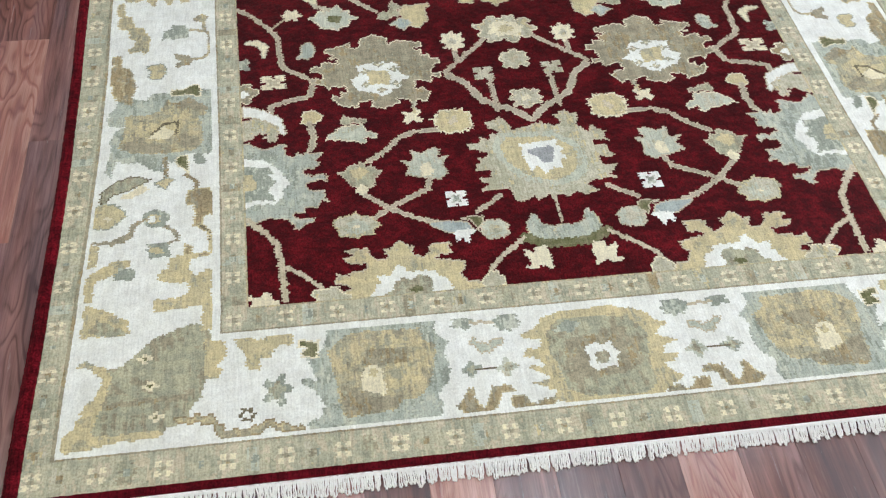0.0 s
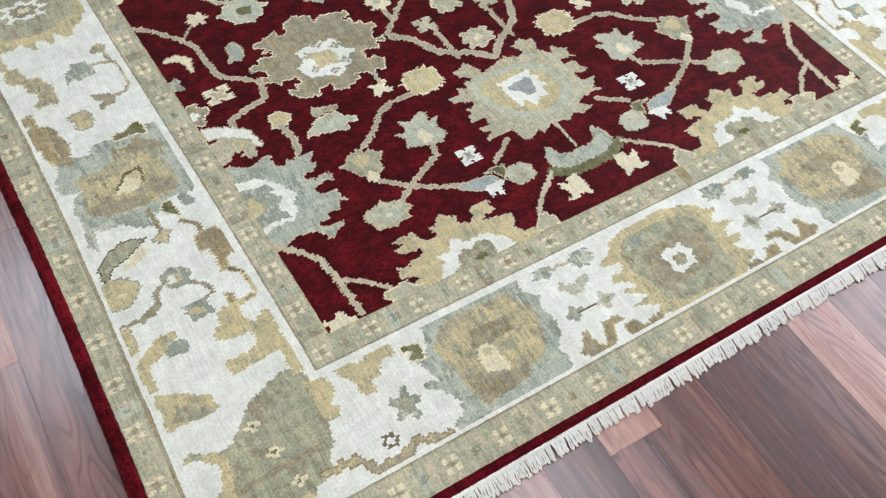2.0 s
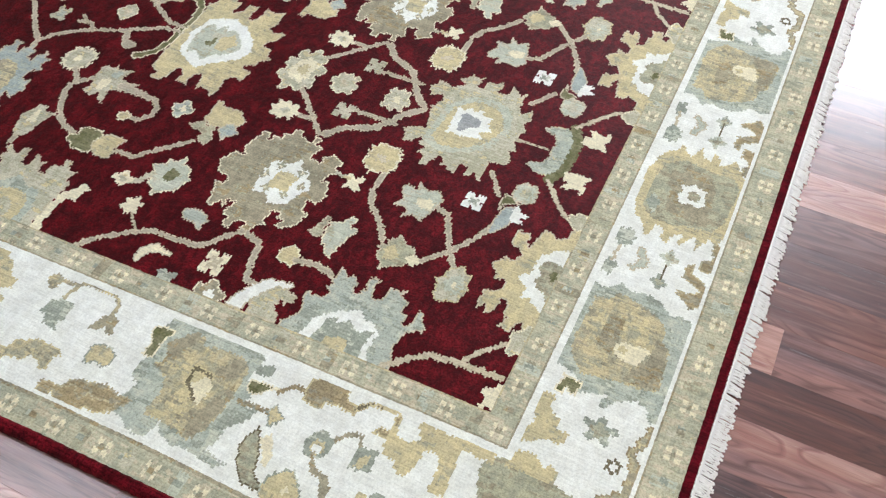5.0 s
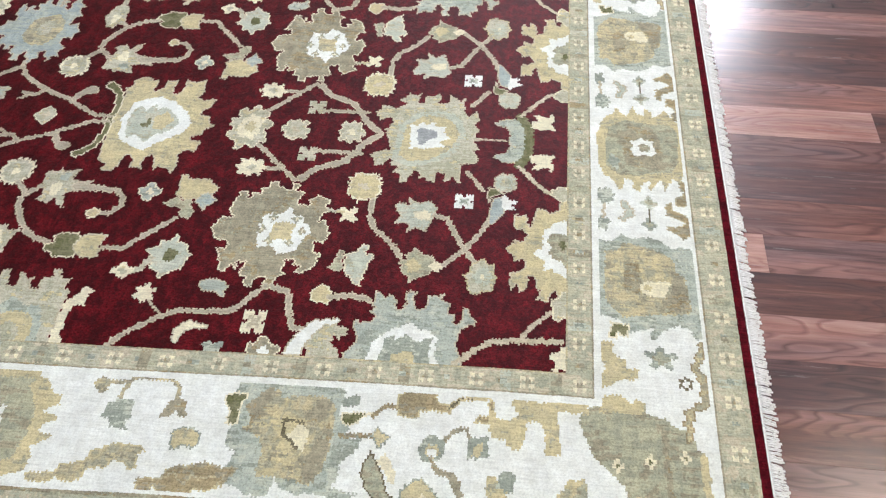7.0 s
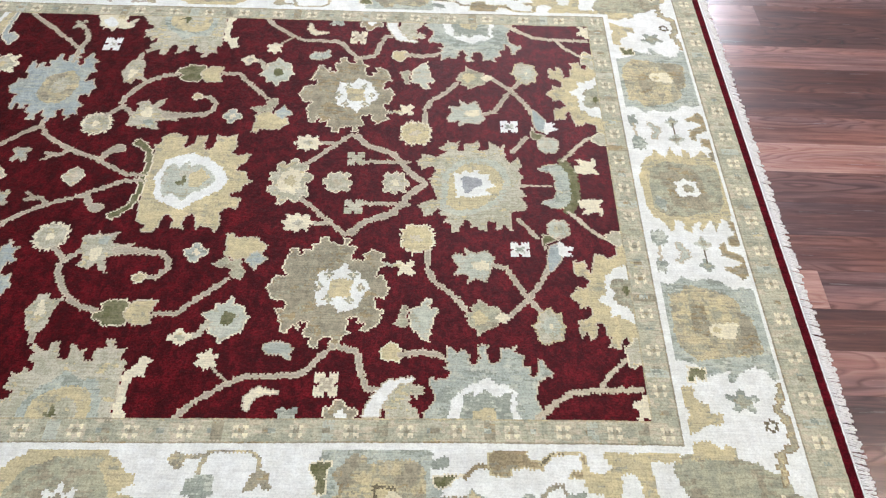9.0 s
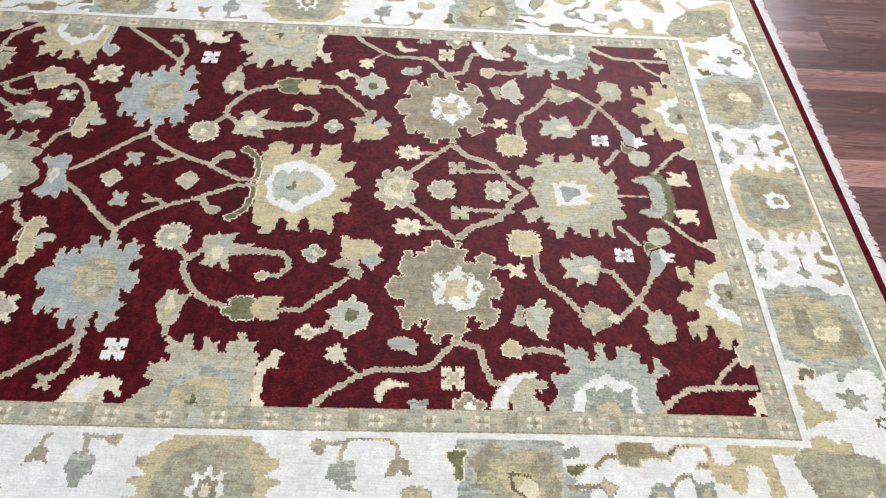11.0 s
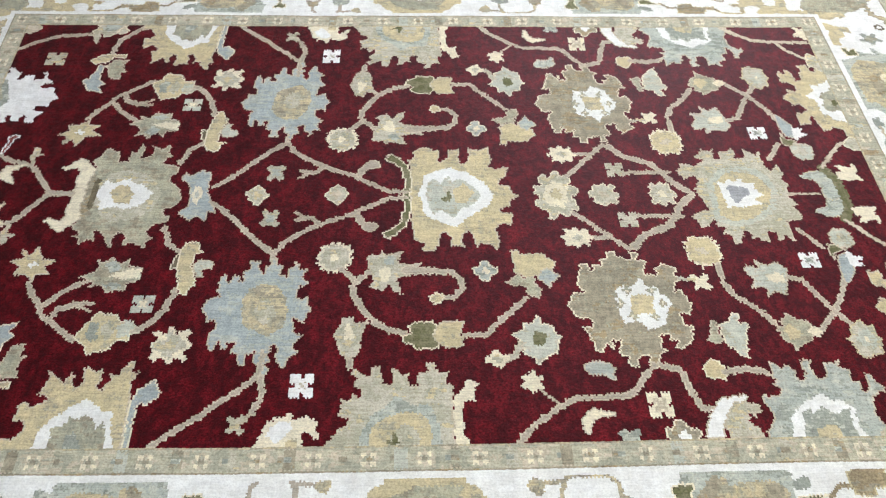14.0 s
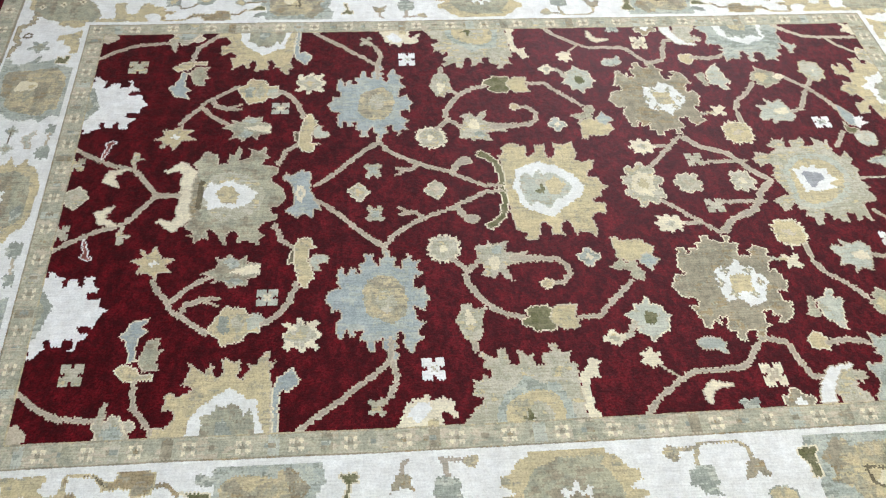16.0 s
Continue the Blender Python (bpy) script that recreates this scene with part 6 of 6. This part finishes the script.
for side in (-1, 1):
    vs = np.linspace(-END_RED, L + END_RED, 420)
    us = side * (1.163 + 0.004 * np.sin(vs * 3.1 + side))
    px, py = weave(us, vs)
    radius = [0.0138 + 0.0004 * math.sin(i * 1.9) + random.uniform(-0.0005, 0.0005) for i in range(len(vs))]
    verts, faces = tube([(a, b, 0.0105) for a, b in zip(px, py)], radius, 10, 0.8)
    ob = new("selvedge", mesh_of("selvedge", verts, faces, [WOOL["cord_red"]], smooth=True))
    ob.parent = rug
    tagged(ob, "overcast red wool selvedge cord")

# The cotton fringe: looped warp ends under a thin flat-woven strip.
fu = np.linspace(-1.165, 1.165, 90)
strip = []
for off, z in ((END_RED - 0.002, PILE + 0.001), (END_RED + 0.005, 0.009)):
    x, y = weave(fu, np.full(90, -off))
    strip.append([(a, b, z) for a, b in zip(x, y)])
verts = strip[0] + strip[1]
kilim = new("kilim_end", mesh_of("kilim_end", verts, [(i + 90, i + 91, i + 1, i) for i in range(89)], [cotton.m]))
kilim.parent = rug


def tassel_mesh(seed):
    """A warp end: a long flattened loop of twisted cotton and one loose strand beside it."""
    rng = random.Random(seed)
    verts, faces = [], []
    length, wide, lean = rng.uniform(0.028, 0.035), rng.uniform(0.0019, 0.0031), rng.uniform(-0.004, 0.004)
    loop = []
    for i in range(15):
        a = math.pi * i / 14
        out = math.sin(a) ** 0.55
        loop.append((-wide * math.cos(a) * (0.55 + 0.6 * out) + lean * out + 0.0007 * math.sin(9 * a + seed), -length * out, 0.0088 * (1 - out) + 0.0019 + rng.uniform(0.0, 0.0012)))
    strand, side = [], rng.choice((-1, 1))
    for i in range(8):
        s = i / 7
        strand.append((side * wide * (0.2 + 0.7 * s) + lean * s * 0.6 + 0.0012 * math.sin(6 * s + seed), -length * s * rng.uniform(0.94, 1.02), 0.0085 * (1 - s) + 0.0016))
    for path, radius in ((loop, 0.0016), (strand, 0.0014)):
        v, f = tube(path, [radius * rng.uniform(0.85, 1.2) for _ in path], 5)
        faces += [tuple(k + len(verts) for k in q) for q in f]
        verts += v
    return mesh_of("tassel", verts, faces, [cotton.m], smooth=True)


TASSELS = [tassel_mesh(s) for s in range(14)]
for i in range(296):
    u = -1.16 + 2.32 * (i + 0.5) / 296
    x, y = weave(np.float64(u), np.float64(-END_RED - 0.001))
    ob = new("tassel", TASSELS[random.randrange(14)])
    ob.location = (float(x), float(y) - 0.001, 0.0005)
    ob.rotation_euler = (0, 0, random.uniform(-0.09, 0.09))
    ob.scale = (random.uniform(0.9, 1.15), random.uniform(0.8, 1.04), 1)
    ob.parent = rug

# ---- the floor ----
STRIP, FIRST = 0.1225, -0.157
floor = setting(boxes("floor", [((X0, Y0, -0.05), (X1, Y1, -0.006))], joint.m), "reddish-brown wood strip laminate floor with a satin sheen", "floor")


def plank_mesh(length):
    g, e = 0.00015, 0.0003
    hw, hl = STRIP / 2 - g, length / 2 - g
    verts = [(sx * (hw - d), sy * (hl - d), z) for d, z in ((0, -0.006), (0, -e), (e, 0)) for sx, sy in ((-1, -1), (1, -1), (1, 1), (-1, 1))]
    faces = [(i + j, i + (j + 1) % 4, i + 4 + (j + 1) % 4, i + 4 + j) for i in (0, 4) for j in range(4)] + [(8, 9, 10, 11)]
    return verts, faces


LENGTHS = (0.36, 0.52, 0.7, 0.88, 1.05)
PLANKS = {n: mesh_of("plank", *plank_mesh(n), [PLANK]) for n in LENGTHS}
rng = random.Random(11)
# strips by the rug whose joints and tone can be told, by row: from, to, lightness, redness
KNOWN = {-6: [(-0.5, 0.7, 0.6, 0.6)], -5: [(-0.5, 0.6, 0.7, 0.9)], -4: [(-0.6, 0.23, 0.62, 0.3), (0.23, 0.92, 0.78, 0.9), (0.92, 1.6, 0.45, 0.6)], -3: [(-0.6, 0.54, 0.52, 0.3), (0.54, 1.4, 0.66, 0.4)],
         -1: [(-1.3, -0.2, 0.56, 0.4)], 0: [(-1.2, -0.2, 0.42, 0.9)], 1: [(-1.0, -0.1, 0.3, 0.2)], 2: [(-1.5, -0.92, 0.5, 1.0), (-0.92, -0.1, 0.66, 0.5)], 3: [(-1.2, -0.2, 0.3, 0.8)],
         4: [(-1.35, -0.474, 0.5, 0.3), (-0.474, 0.4, 0.9, 0.9)], 5: [(-1.25, -0.1, 0.44, 1.0)], 6: [(-1.05, -0.2, 0.27, 0.3)], 7: [(-1.4, -0.2, 0.33, 0.5)],
         8: [(-1.7, -0.833, 0.28, 0.7), (-0.833, 0.3, 0.86, 0.6)], 9: [(-1.2, -0.1, 0.5, 0.8)], 10: [(-1.3, -0.2, 0.3, 0.5)], 11: [(-1.1, -0.3, 0.3, 0.6)], 12: [(-1.5, -0.2, 0.55, 0.5)], 13: [(-1.2, -0.2, 0.27, 0.5)]}
rest_v, rest_f = [], []
count = 0
for row in range(int((X0 - FIRST) / STRIP), int((X1 - FIRST) / STRIP)):
    x = FIRST + (row + 0.5) * STRIP
    y = Y0
    known = KNOWN.get(row, [])
    spans = []
    while y < Y1:
        n = rng.choice(LENGTHS) if y > Y0 else rng.uniform(0.2, 0.9)
        if known and y < known[0][0] <= y + n + 0.2:
            spans.append((y, known[0][0], rng.uniform(0.22, 0.6), rng.random()))
            spans += known
            y, known = known[-1][1], []
            continue
        spans.append((y, y + n, rng.uniform(0.22, 0.62), rng.random()))
        y += n
    for a, b, light, reddish in spans:
        near = -1.3 < x < 2.3 and -1.9 < a < 1.4
        if near and count < 300:
            me = PLANKS.get(round(b - a, 4)) or mesh_of("plank", *plank_mesh(b - a), [PLANK])
            ob = new("plank", me)
            ob.location = (x, (a + b) / 2, 0)
            ob.color = (light, reddish, 0, 1)
            ob.parent = floor
            count += 1
        else:
            v, f = plank_mesh(b - a)
            rest_f += [tuple(i + len(rest_v) for i in q) for q in f]
            rest_v += [(p[0] + x, p[1] + (a + b) / 2, p[2]) for p in v]
outer = new("far_planks", mesh_of("far_planks", rest_v, rest_f, [PLANK]))
outer.color = (0.42, 0.6, 0.4, 1)
outer.parent = floor
outer["kind"] = "stuff"
